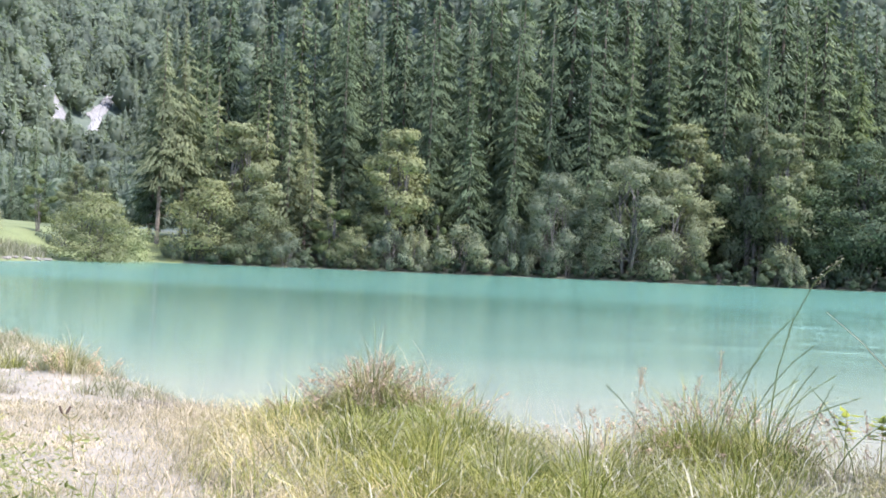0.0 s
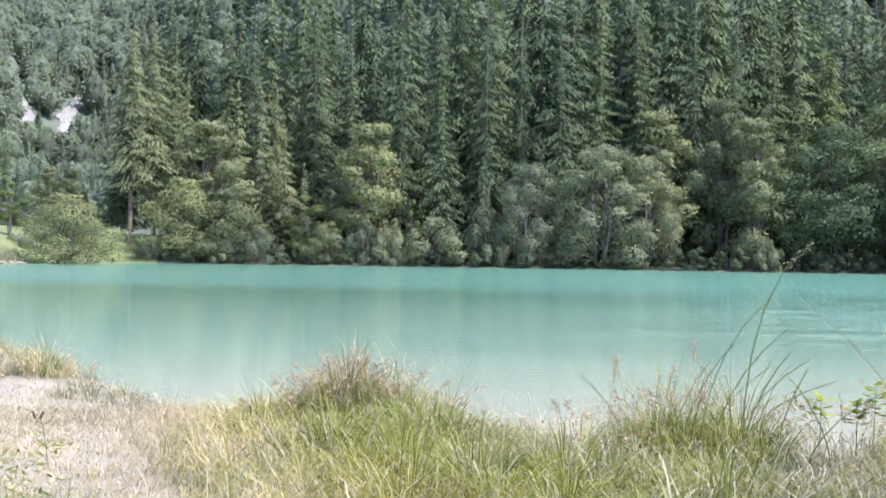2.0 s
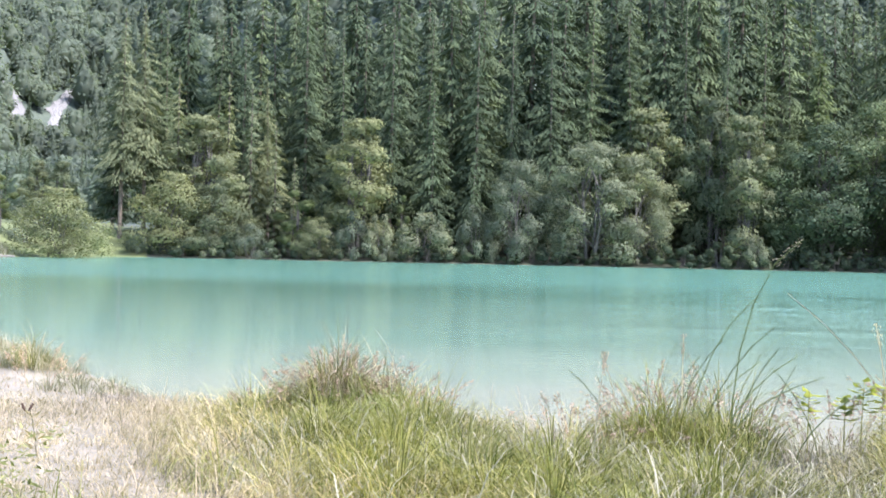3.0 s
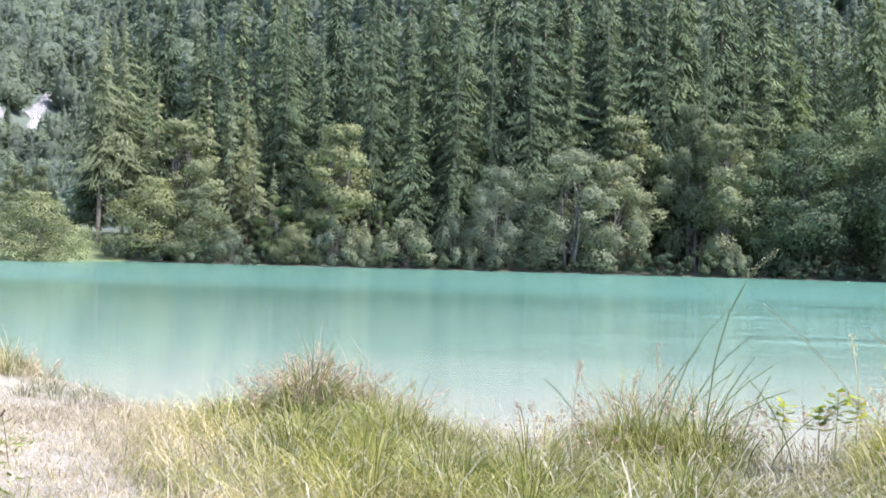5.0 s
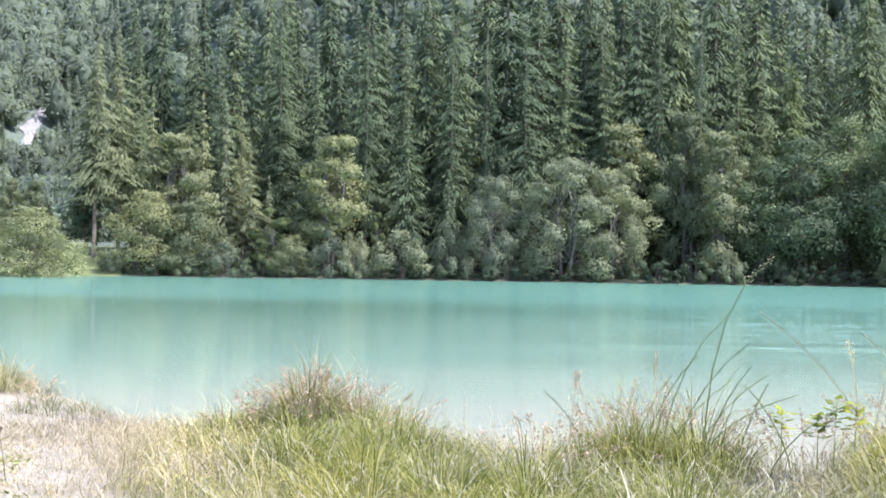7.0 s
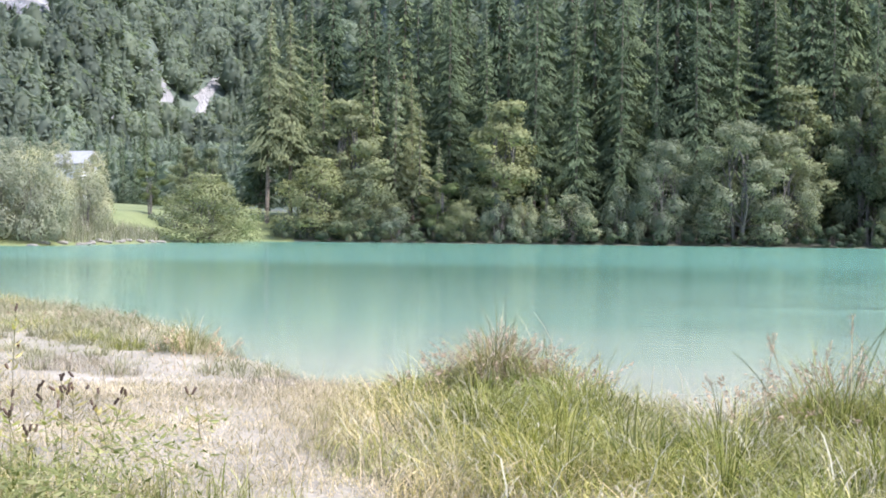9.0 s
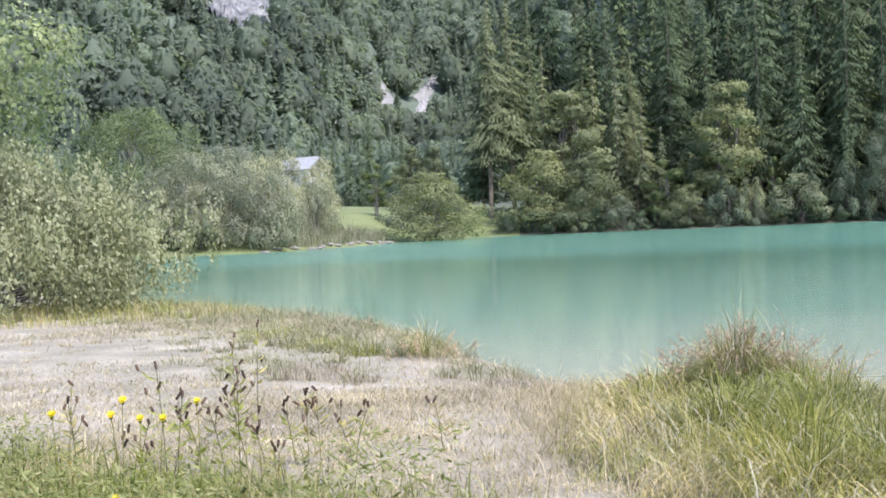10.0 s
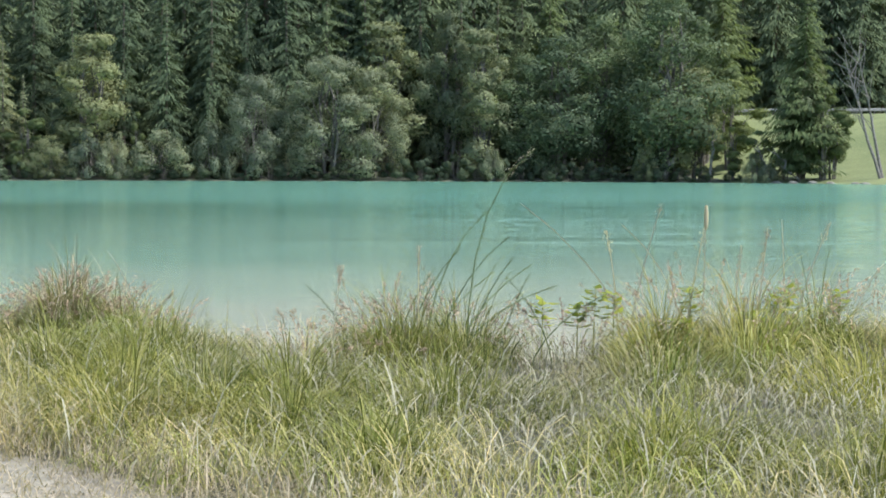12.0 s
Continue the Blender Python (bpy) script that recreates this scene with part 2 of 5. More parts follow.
def water_material():
    """Milky glacial water: turquoise body, paler over the shallows, still and ruffled stretches."""
    m = Nodes("lake_water")
    vec = m.coords()
    sep = m.add("ShaderNodeSeparateXYZ")
    m.link(vec, sep.inputs[0])
    wobble = m.noise(0.22, 3.0, vec)
    shift = m.add("ShaderNodeMath")
    shift.operation = "MULTIPLY_ADD"
    m.link(wobble, shift.inputs[0])
    shift.inputs[1].default_value = 6.0
    m.link(sep.outputs["Y"], shift.inputs[2])
    span = m.add("ShaderNodeMapRange")
    span.inputs["From Min"].default_value = 12.7
    span.inputs["From Max"].default_value = 84.6
    m.link(shift.outputs[0], span.inputs["Value"])
    body = m.ramp(span.outputs[0], [(0.0, (0.46, 0.42, 0.34)), (0.08, (0.42, 0.415, 0.335)), (0.15, (0.34, 0.405, 0.318)), (0.28, (0.235, 0.37, 0.285)), (0.7, (0.136, 0.285, 0.211)), (1.0, (0.108, 0.24, 0.18))])
    m.link(body, m.bsdf.inputs["Base Color"])
    m.bsdf.inputs["IOR"].default_value = 1.33
    m.bsdf.inputs["Specular IOR Level"].default_value = 0.3
    # ruffled stretches lie in long streaks along the shore
    streak = m.add("ShaderNodeMapping")
    streak.inputs["Scale"].default_value = (0.012, 0.06, 1.0)
    m.link(vec, streak.inputs[0])
    patches = m.noise(1.0, 3.0, streak.outputs[0])
    far = m.add("ShaderNodeMapRange")
    far.interpolation_type = "SMOOTHSTEP"
    far.inputs["From Min"].default_value = 65.0
    far.inputs["From Max"].default_value = 90.0
    m.link(shift.outputs[0], far.inputs["Value"])
    ruffle = m.add("ShaderNodeMath")
    ruffle.operation = "MULTIPLY_ADD"
    m.link(patches, ruffle.inputs[0])
    ruffle.inputs[1].default_value = 0.25
    m.link(far.outputs[0], ruffle.inputs[2])
    rr = m.add("ShaderNodeMapRange")
    rr.inputs["From Min"].default_value = 0.1
    rr.inputs["From Max"].default_value = 1.1
    rr.inputs["To Min"].default_value = 0.07
    rr.inputs["To Max"].default_value = 0.15
    m.link(ruffle.outputs[0], rr.inputs["Value"])
    m.link(rr.outputs[0], m.bsdf.inputs["Roughness"])
    rip = m.add("ShaderNodeMapping")
    rip.inputs["Scale"].default_value = (0.9, 2.6, 1.0)
    rip.inputs["Rotation"].default_value = (0, 0, radians(-12))
    m.link(vec, rip.inputs[0])
    small = m.noise(1.0, 1.5, rip.outputs[0])
    swell = m.add("ShaderNodeMapping")
    swell.inputs["Scale"].default_value = (0.10, 0.9, 1.0)
    swell.inputs["Rotation"].default_value = (0, 0, radians(4))
    m.link(vec, swell.inputs[0])
    large = m.noise(1.0, 2.0, swell.outputs[0])
    both = m.add("ShaderNodeMath")
    both.operation = "MULTIPLY_ADD"
    m.link(large, both.inputs[0])
    both.inputs[1].default_value = 1.0
    m.link(small, both.inputs[2])
    slow = m.add("ShaderNodeMapping")
    slow.inputs["Scale"].default_value = (0.04, 0.26, 1.0)
    slow.inputs["Rotation"].default_value = (0, 0, radians(5))
    m.link(vec, slow.inputs[0])
    rolling = m.add("ShaderNodeMath")
    rolling.operation = "MULTIPLY_ADD"
    m.link(m.noise(1.0, 1.0, slow.outputs[0]), rolling.inputs[0])
    rolling.inputs[1].default_value = 2.3
    m.link(both.outputs[0], rolling.inputs[2])
    bump = m.bump(rolling.outputs[0], 0.13, 0.07)
    calm = m.add("ShaderNodeMapRange")
    calm.inputs["From Min"].default_value = 16.0
    calm.inputs["From Max"].default_value = 44.0
    calm.inputs["To Min"].default_value = 0.004
    calm.inputs["To Max"].default_value = 0.6
    m.link(sep.outputs["Y"], calm.inputs["Value"])
    side = m.add("ShaderNodeMapRange")
    side.inputs["From Min"].default_value = -4.0
    side.inputs["From Max"].default_value = 10.0
    side.inputs["To Min"].default_value = 0.25
    side.inputs["To Max"].default_value = 1.8
    m.link(sep.outputs["X"], side.inputs["Value"])
    lively = m.add("ShaderNodeMath")
    lively.operation = "MULTIPLY"
    m.link(calm.outputs[0], lively.inputs[0])
    m.link(side.outputs[0], lively.inputs[1])
    m.link(lively.outputs[0], bump.inputs["Strength"])
    return m.mat


M_WATER = water_material()

# ---- shapes ----
# the plan below is drawn with y shortened: one of its units along y is this many metres
DEPTH = 1.41


def link_mesh(name, verts, faces, mat, parent=None, label="", smooth=False):
    me = bpy.data.meshes.new(name)
    if isinstance(faces, np.ndarray):
        verts = np.asarray(verts, dtype=np.float32)
        n, k = faces.shape
        me.vertices.add(len(verts))
        me.vertices.foreach_set("co", verts.ravel())
        me.loops.add(n * k)
        me.loops.foreach_set("vertex_index", faces.astype(np.int32).ravel())
        me.polygons.add(n)
        me.polygons.foreach_set("loop_start", np.arange(0, n * k, k, dtype=np.int32))
        me.update(calc_edges=True)
    else:
        me.from_pydata([tuple(v) for v in verts], [], faces)
        me.update()
    if smooth:
        me.polygons.foreach_set("use_smooth", np.ones(len(me.polygons), dtype=bool))
    me.materials.append(mat)
    ob = new(name, me)
    if parent:
        ob.parent = parent
    if label:
        tagged(ob, label=label)
    return ob


def part(name, bm, mat, parent, label=""):
    me = bpy.data.meshes.new(name)
    bm.to_mesh(me)
    bm.free()
    me.materials.append(mat)
    ob = new(name, me)
    ob.parent = parent
    if label:
        tagged(ob, label=label)
    return ob


def tube(path, radii, sides=7):
    """Verts and quads of a round limb along a list of points."""
    verts, faces = [], []
    for i, (p, r) in enumerate(zip(path, radii)):
        p = Vector(p)
        d = (Vector(path[min(i + 1, len(path) - 1)]) - Vector(path[max(i - 1, 0)])).normalized()
        a = d.orthogonal().normalized()
        b = d.cross(a)
        for k in range(sides):
            w = 2 * math.pi * k / sides
            verts.append(p + (a * math.cos(w) + b * math.sin(w)) * r)
    for i in range(len(path) - 1):
        for k in range(sides):
            q = (k + 1) % sides
            faces.append((i * sides + k, i * sides + q, (i + 1) * sides + q, (i + 1) * sides + k))
    return verts, faces


def join(pieces):
    verts, faces = [], []
    for v, f in pieces:
        n = len(verts)
        verts += list(v)
        faces += [tuple(i + n for i in q) for q in f]
    return verts, faces


def unit(v):
    return v / np.maximum(np.linalg.norm(v, axis=-1, keepdims=True), 1e-9)


def leaves(centres, along, normal, length, width, fold=0.25):
    """Folded pointed leaves (four corners, two triangles each) at the centres."""
    along = unit(along)
    side = unit(np.cross(normal, along))
    up = np.cross(along, side)
    L, W = length[:, None], width[:, None]
    a = centres - along * L * 0.5
    b = centres + side * W * 0.5 - up * W * fold - along * L * 0.05
    c = centres + along * L * 0.5
    d = centres - side * W * 0.5 - up * W * fold - along * L * 0.05
    verts = np.stack([a, b, c, d], 1).reshape(-1, 3)
    i = np.arange(len(centres))[:, None] * 4
    faces = np.concatenate([i + [0, 1, 2], i + [0, 2, 3]], 1).reshape(-1, 3)
    return verts, faces


def spruce(name, h, spread, bare, seed, mat, label, gap=0.68, droop=0.42, per=7, fine=0.18):
    """A conifer: tapered trunk, whorls of drooping boughs hung with needle clumps, ragged outline."""
    rng = np.random.default_rng(seed)
    root = new(name)
    tagged(root, label, "tree", "trees of the far shore")
    lean = rng.normal(0, 0.012, 2)
    tr = [(lean[0] * z, lean[1] * z, z) for z in np.linspace(-0.6, h, 9)]
    v, f = tube(tr, [0.0085 * h * (1 - 0.96 * i / 8) + 0.01 for i in range(9)], 7)
    # bare lower limbs
    pieces = [(v, f)]
    for k in range(int(bare * h * 2.2)):
        z = rng.uniform(0.08 * h, max(bare * h, 0.1 * h) + 1.0)
        w = rng.uniform(0, 2 * math.pi)
        ln = rng.uniform(0.4, 0.8) * spread * 0.7
        p0 = Vector((lean[0] * z, lean[1] * z, z))
        d = Vector((math.cos(w), math.sin(w), -0.15))
        pieces.append(tube([p0, p0 + d * ln * 0.6, p0 + d * ln + Vector((0, 0, -0.15 * ln))], [0.035, 0.022, 0.008], 4))
    v, f = join(pieces)
    link_mesh("trunk", v, f, M_BARK, root)
    C, A, L, W, N = [], [], [], [], []
    count = int(h * (1 - bare) / gap * per * 0.72)
    bulge = rng.uniform(0, 6.28, 4)
    for k in range(count):
        u = 1 - (1 - (k + rng.random()) / count) ** 0.85
        z = h * (bare + (1 - bare) * u * 0.985)
        w = k * 2.4 + rng.normal(0, 0.4)
        reach = spread * (1 - u) ** 0.8 * (0.7 + 0.3 * min(1, u * 6)) + 0.15
        reach *= 1 + 0.22 * math.sin(w * 2 + bulge[0] + u * 9) + 0.15 * math.sin(u * 23 + bulge[1])
        r = reach * rng.uniform(0.55, 1.2)
        m = max(2, int(r / fine))
        s = (np.arange(m) + rng.uniform(0.4, 0.9)) / m
        dr = 1.7 * droop * rng.uniform(0.5, 1.5)
        c = np.stack([np.cos(w) * r * s, np.sin(w) * r * s, 0.12 * r * s - dr * r * s ** 1.5 + 0.12 * r * s ** 4], 1)
        c = c + [lean[0] * z, lean[1] * z, z]
        fan = 0.5 * (1 - 0.6 * s) * r * 0.42
        size = (0.32 + 0.26 * (1 - u)) * rng.uniform(0.7, 1.3, m) * (1.1 - 0.3 * s) * (fine / 0.34) ** 0.7
        # the bough itself and a flat spray to each side of it, tips hanging
        for q in (-1, 0, 1):
            t = w + q * rng.uniform(0.4, 1.1, m)
            p = c + np.stack([-np.sin(w) * q * fan, np.cos(w) * q * fan, -(0.03 * r + 0.06) * abs(q) + 0 * s], 1) + rng.normal(0, 0.05, c.shape)
            C.append(p)
            A.append(np.stack([np.cos(t), np.sin(t), -0.45 - 0.7 * s - 0.7 * abs(q)], 1) + rng.normal(0, 0.2, c.shape))
            L.append(size * (2.0 if q == 0 else 1.7))
            W.append(size * (0.46 if q == 0 else 0.38))
            N.append(np.stack([0.75 * np.cos(w) + 0 * s, 0.75 * np.sin(w) + 0 * s, 0.5 + 0 * s], 1) + rng.normal(0, 0.22, c.shape))
    tip = np.array([[lean[0] * h, lean[1] * h, h - 0.2]])
    C.append(tip), A.append(np.array([[0, 0, 1.0]])), L.append(np.array([1.0])), W.append(np.array([0.22])), N.append(np.array([[1.0, 0, 0]]))
    v, f = leaves(np.concatenate(C), np.concatenate(A), np.concatenate(N), np.concatenate(L), np.concatenate(W), 0.4)
    link_mesh("crown", v, f, mat, root)
    return root


def broadleaf(name, h, w, seed, mat, label, count=4200, leaf=0.30, low=0.08, lobes=26, stems=3, bark=None, group="trees of the far shore", upright=0.0, category="tree", dome=False):
    """A broadleaved tree or bush: stems and limbs that carry uneven lobes of leaves with gaps between them."""
    rng = np.random.default_rng(seed)
    root = new(name)
    tagged(root, label, category, group)
    base = low * h
    # lobes: within an egg-shaped crown, smaller towards the top
    lob = []
    full = upright < 0.5
    lobes = int(lobes * 0.55) if full else lobes
    for i in range(lobes):
        t = (i + 0.5) / lobes
        if dome:
            zz = (h - base) * (0.06 + 0.80 * t) + base
            prof = math.sqrt(max(0.02, 1 - t ** 2.2))
        else:
            zz = base + (h - base) * (0.08 + 0.82 * t)
            prof = (math.sin(math.pi * min(1, 0.2 + 0.8 * t)) ** 0.6) * (1 - 0.2 * t)
        a = i * 2.4 + rng.uniform(-0.7, 0.7)
        r = 0.5 * w * prof * (rng.uniform(0.6, 0.95) if dome else rng.uniform(0.3, 0.95))
        size = w * rng.uniform(0.10, 0.20) * (1.1 - 0.35 * t) * (0.75 if dome and not full else 1.0)
        lob.append((np.array([math.cos(a) * r, math.sin(a) * r, zz + rng.normal(0, 0.04 * h)]), size))
    pieces = []
    for s in range(stems):
        a = 2 * math.pi * s / stems + rng.uniform(-0.4, 0.4)
        foot = Vector((math.cos(a) * 0.05 * w, math.sin(a) * 0.05 * w, -0.4))
        top = Vector((math.cos(a) * 0.14 * w, math.sin(a) * 0.14 * w, h * rng.uniform(0.65, 0.85)))
        mid = foot.lerp(top, 0.5) + Vector(rng.normal(0, 0.03 * w, 3))
        r0 = 0.012 * h + 0.02
        pieces.append(tube([foot, foot.lerp(mid, 0.5), mid, mid.lerp(top, 0.5), top], [r0, r0 * 0.85, r0 * 0.65, r0 * 0.4, 0.01], 6))
        for c, size in lob[s::stems]:
            zz = max(0.15 * h, c[2] - 0.25 * h) / max(top.z, 0.1)
            p = foot.lerp(top, min(0.95, zz))
            q = Vector(c)
            pieces.append(tube([p, p.lerp(q, 0.55) + Vector((0, 0, 0.05 * h)), q], [r0 * 0.35, r0 * 0.22, 0.006], 4))
    v, f = join(pieces)
    link_mesh("trunk", v, f, bark or M_GREYBARK, root)
    weight = np.array([s ** 2 for _, s in lob])
    share = np.maximum(8, (count * weight / weight.sum()).astype(int))
    C, A, N = [], [], []
    for (c, size), n in zip(lob, share):
        if full:
            # a ragged shell of leaves, densest above and outside
            out = unit(np.array([c[0], c[1], 0.25 * w]))
            d = unit(rng.normal(size=(n, 3)) + out * 0.7)
            bump = 1 + 0.22 * np.sin(d @ rng.normal(0, 4, 3) + 1.0) + 0.16 * np.sin(d @ rng.normal(0, 8, 3))
            pos = c + d * (size * bump * rng.uniform(0.72, 1.08, n))[:, None] * [1.15, 1.15, 0.85 + upright]
            C.append(pos)
            A.append(np.cross(d, rng.normal(size=(n, 3))) + [0, 0, -0.35 + 1.5 * upright])
            N.append(d + [0, 0, 0.15] + rng.normal(0, 0.24, d.shape))
            continue
        # upright shoots
        m = 15
        d = unit(rng.normal(size=(m, 3)) + [0, -0.1, 0.5])
        spray = c + d * size * rng.uniform(0.55, 1.1, m)[:, None] * [1.15, 1.15, 0.8]
        k = rng.integers(0, m, n)
        o = rng.normal(size=(n, 3)) * size * rng.uniform(0.14, 0.3, m)[k][:, None] * [0.4, 0.4, 1.0]
        pos = spray[k] + o
        C.append(pos)
        A.append(rng.normal(0, 0.6, o.shape) + [0, 0, -0.45 + 1.9 * upright])
        N.append(d[k] * 1.1 + unit(o) * 0.5 + [0, 0, 0.2] + rng.normal(0, 0.28, o.shape))
    C = np.concatenate(C)
    keep = C[:, 2] > base * 0.3
    C, A, N = C[keep], np.concatenate(A)[keep], np.concatenate(N)[keep]
    ln = leaf * rng.uniform(0.65, 1.35, len(C))
    v, f = leaves(C, A, N, ln, ln * rng.uniform(0.55, 0.85, len(C)))
    link_mesh("crown", v, f, mat, root)
    return root


def stand(ob, x, y, z, turn=0.0, size=1.0, wide=1.0):
    """Sets a thing on its place. The first use moves it; afterwards copy with plant()."""
    ob.matrix_basis = Matrix.LocRotScale((x, y * DEPTH, z), Euler((0, 0, turn)), (size * wide, size * wide, size))
    return ob


def plant(ob, x, y, z, turn=0.0, size=1.0, wide=1.0, label=""):
    c = copy_thing(ob, pose(x, y * DEPTH, z, 0, 0, math.degrees(turn)))
    c.matrix_basis = Matrix.LocRotScale((x, y * DEPTH, z), Euler((0, 0, turn)), (size * wide, size * wide, size))
    if label:
        tagged(c, label=label)
    return c


# ---- ground ----
SHORE = [(-19, 28), (-30, 42), (-44, 58), (-53, 72), (-51, 80), (-46.5, 82.3), (-41.5, 83.0), (-39.4, 85), (-39.0, 96), (-39.8, 110),
         (-38.5, 120), (-35, 123.5), (-16, 125), (7, 126), (32, 126), (50, 124), (61, 119), (66, 111), (80, 100), (96, 72), (82, 42), (42, 24), (16, 14.5),
         (8, 11.6), (5.2, 10.6), (3.4, 9.6), (2.6, 9.2), (1.4, 9.7), (0.4, 10.4), (-1.3, 11.6), (-2.4, 10.95), (-3.1, 12.0), (-3.9, 13.5), (-4.9, 15.0), (-5.8, 16.6), (-7.7, 18.9), (-10.4, 21.4), (-13.5, 23.8)]


def lake_distance(x, y):
    """Metres from the shoreline: above zero on land, below on the lake."""
    x, y = np.asarray(x, float), np.asarray(y, float)
    best = np.full(x.shape, 1e9)
    inside = np.zeros(x.shape, bool)
    for (x0, y0), (x1, y1) in zip(SHORE, SHORE[1:] + SHORE[:1]):
        dx, dy = x1 - x0, y1 - y0
        s = np.clip(((x - x0) * dx + (y - y0) * dy) / (dx * dx + dy * dy), 0, 1)
        best = np.minimum(best, np.hypot(x - x0 - s * dx, y - y0 - s * dy))
        cross = (y0 > y) != (y1 > y)
        with np.errstate(divide="ignore", invalid="ignore"):
            inside ^= cross & (x < dx * (y - y0) / (dy if dy else 1e-9) + x0)
    return np.where(inside, -best, best)


def waves(x, y, scale, seed):
    rng = np.random.default_rng(seed)
    out = np.zeros(np.shape(x))
    for k in range(7):
        a = rng.uniform(0, 6.28)
        s = scale * 1.6 ** (k % 4)
        out = out + np.sin((x * math.cos(a) + y * math.sin(a)) / s + rng.uniform(0, 6.28)) * s / scale
    return out / 7


def smooth(a, b, v):
    t = np.clip((v - a) / (b - a), 0, 1)
    return t * t * (3 - 2 * t)


MOUNDS = [(-0.85, 8.5, 0.55, 0.16), (-0.4, 7.7, 0.8, 0.08), (1.45, 7.6, 0.6, 0.10), (3.3, 7.3, 0.9, 0.14), (4.6, 7.3, 0.8, 0.10), (0.6, 6.4, 0.7, 0.06), (2.4, 5.9, 0.7, 0.05), (-4.4, 12.35, 0.4, 0.12)]
LUSH_EDGE = [(-2.2, 9.6), (-1.9, 8.6), (-1.75, 7.4), (-1.5, 6.4), (-0.9, 5.55), (-0.35, 5.1), (0.0, 4.7), (0.6, 3.9)]


def lush(x, y):
    """Metres to the right of the edge of the long grass."""
    ys = np.array([p[1] for p in LUSH_EDGE])[::-1]
    xs = np.array([p[0] for p in LUSH_EDGE])[::-1]
    return x - np.interp(y, ys, xs)


def height(x, y):
    """The lie of the land over the lake's level."""
    x, y = np.asarray(x, float), np.asarray(y, float)
    d = lake_distance(x, y)
    r = np.hypot(x, y)
    az = np.degrees(np.arctan2(x, y))
    land = 0.27 * (1 - np.exp(-np.maximum(d, 0) / 0.7)) + 0.012 * np.minimum(d, 20) + 0.018 * waves(x, y, 0.5, 3) * np.clip(d, 0, 1)
    # valley floor, then the mountain
    foot = np.interp(az, [-40, -30, -25, -20, -16, -10, 0, 40], [330, 362, 400, 512, 535, 420, 275, 255])
    land = land + 0.028 * np.maximum(r - 90, 0) * smooth(60, 130, y) * smooth(1.0, 30, d)
    rise = np.maximum(r - foot, 0)
    rough = 1 + 0.10 * waves(x, y, 60, 5)
    land = land + (0.46 * rise * smooth(0, 160, rise) * rough) * smooth(40, 160, y) * (1 - 0.55 * smooth(900, 1800, r))
    land = land + 2.4 * smooth(0, 9, d) * smooth(-28, -33, x) * smooth(66, 76, y) * (1 - smooth(125, 170, y))
    # meadow bank at the eastern end
    land = land + 5.7 * smooth(0, 34, d) * smooth(52, 62, x) * smooth(90, 112, y) * (1 - smooth(150, 190, y))
    for mx, my, mr, mh in MOUNDS:
        land = land + mh * np.exp(-((x - mx) ** 2 + (y - my) ** 2) / mr ** 2) * np.clip(d * 2, 0, 1)
    return np.where(d > 0, land, np.maximum(-2.2, d * 0.16))


def ground_z(x, y):
    return float(height(np.array([x]), np.array([y]))[0])


def build_ground():
    radii = np.concatenate([[0.0], np.linspace(0.8, 3.6, 10), np.geomspace(3.7, 14, 110), np.geomspace(14.3, 60, 50), np.geomspace(61, 170, 90), np.geomspace(175, 2600, 70)])
    # close-set where the view goes, wide elsewhere
    az = np.radians(np.concatenate([np.linspace(-62, 48, 220), np.linspace(52, 294, 50)]))
    rr, aa = np.meshgrid(radii[1:], az, indexing="ij")
    x, y = rr * np.sin(aa), rr * np.cos(aa)
    z = height(x, y)
    n = len(az)
    verts = np.concatenate([[[0, 0, ground_z(0, 0)]], np.stack([x, y, z], -1).reshape(-1, 3)])
    i, j = np.meshgrid(np.arange(len(radii) - 2), np.arange(n), indexing="ij")
    a = 1 + i * n + j
    b = 1 + i * n + (j + 1) % n
    quads = np.stack([a, a + n, b + n, b], -1).reshape(-1, 4)
    faces = [tuple(q) for q in quads.tolist()] + [(0, 1 + j, 1 + (j + 1) % n) for j in range(n)]
    me = bpy.data.meshes.new("ground")
    me.from_pydata((verts * [1, DEPTH, 1]).tolist(), [], faces)
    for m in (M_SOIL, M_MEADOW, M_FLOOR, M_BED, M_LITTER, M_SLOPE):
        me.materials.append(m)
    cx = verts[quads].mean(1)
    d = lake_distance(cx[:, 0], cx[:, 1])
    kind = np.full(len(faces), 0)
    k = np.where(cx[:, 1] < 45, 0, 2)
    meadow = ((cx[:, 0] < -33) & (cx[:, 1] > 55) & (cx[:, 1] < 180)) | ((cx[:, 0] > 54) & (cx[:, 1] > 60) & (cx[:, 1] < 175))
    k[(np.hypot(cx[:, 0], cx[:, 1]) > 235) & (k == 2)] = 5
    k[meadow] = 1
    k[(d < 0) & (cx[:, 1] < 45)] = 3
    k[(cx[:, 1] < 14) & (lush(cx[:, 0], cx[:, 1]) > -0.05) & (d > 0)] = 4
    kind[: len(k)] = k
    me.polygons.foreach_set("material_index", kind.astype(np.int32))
    me.polygons.foreach_set("use_smooth", np.ones(len(faces), dtype=bool))
    me.update()
    ob = new("ground", me)
    return tagged(ob, "pale dry lake bank, meadow and wooded mountain slope", "ground", kind="structure")


build_ground()


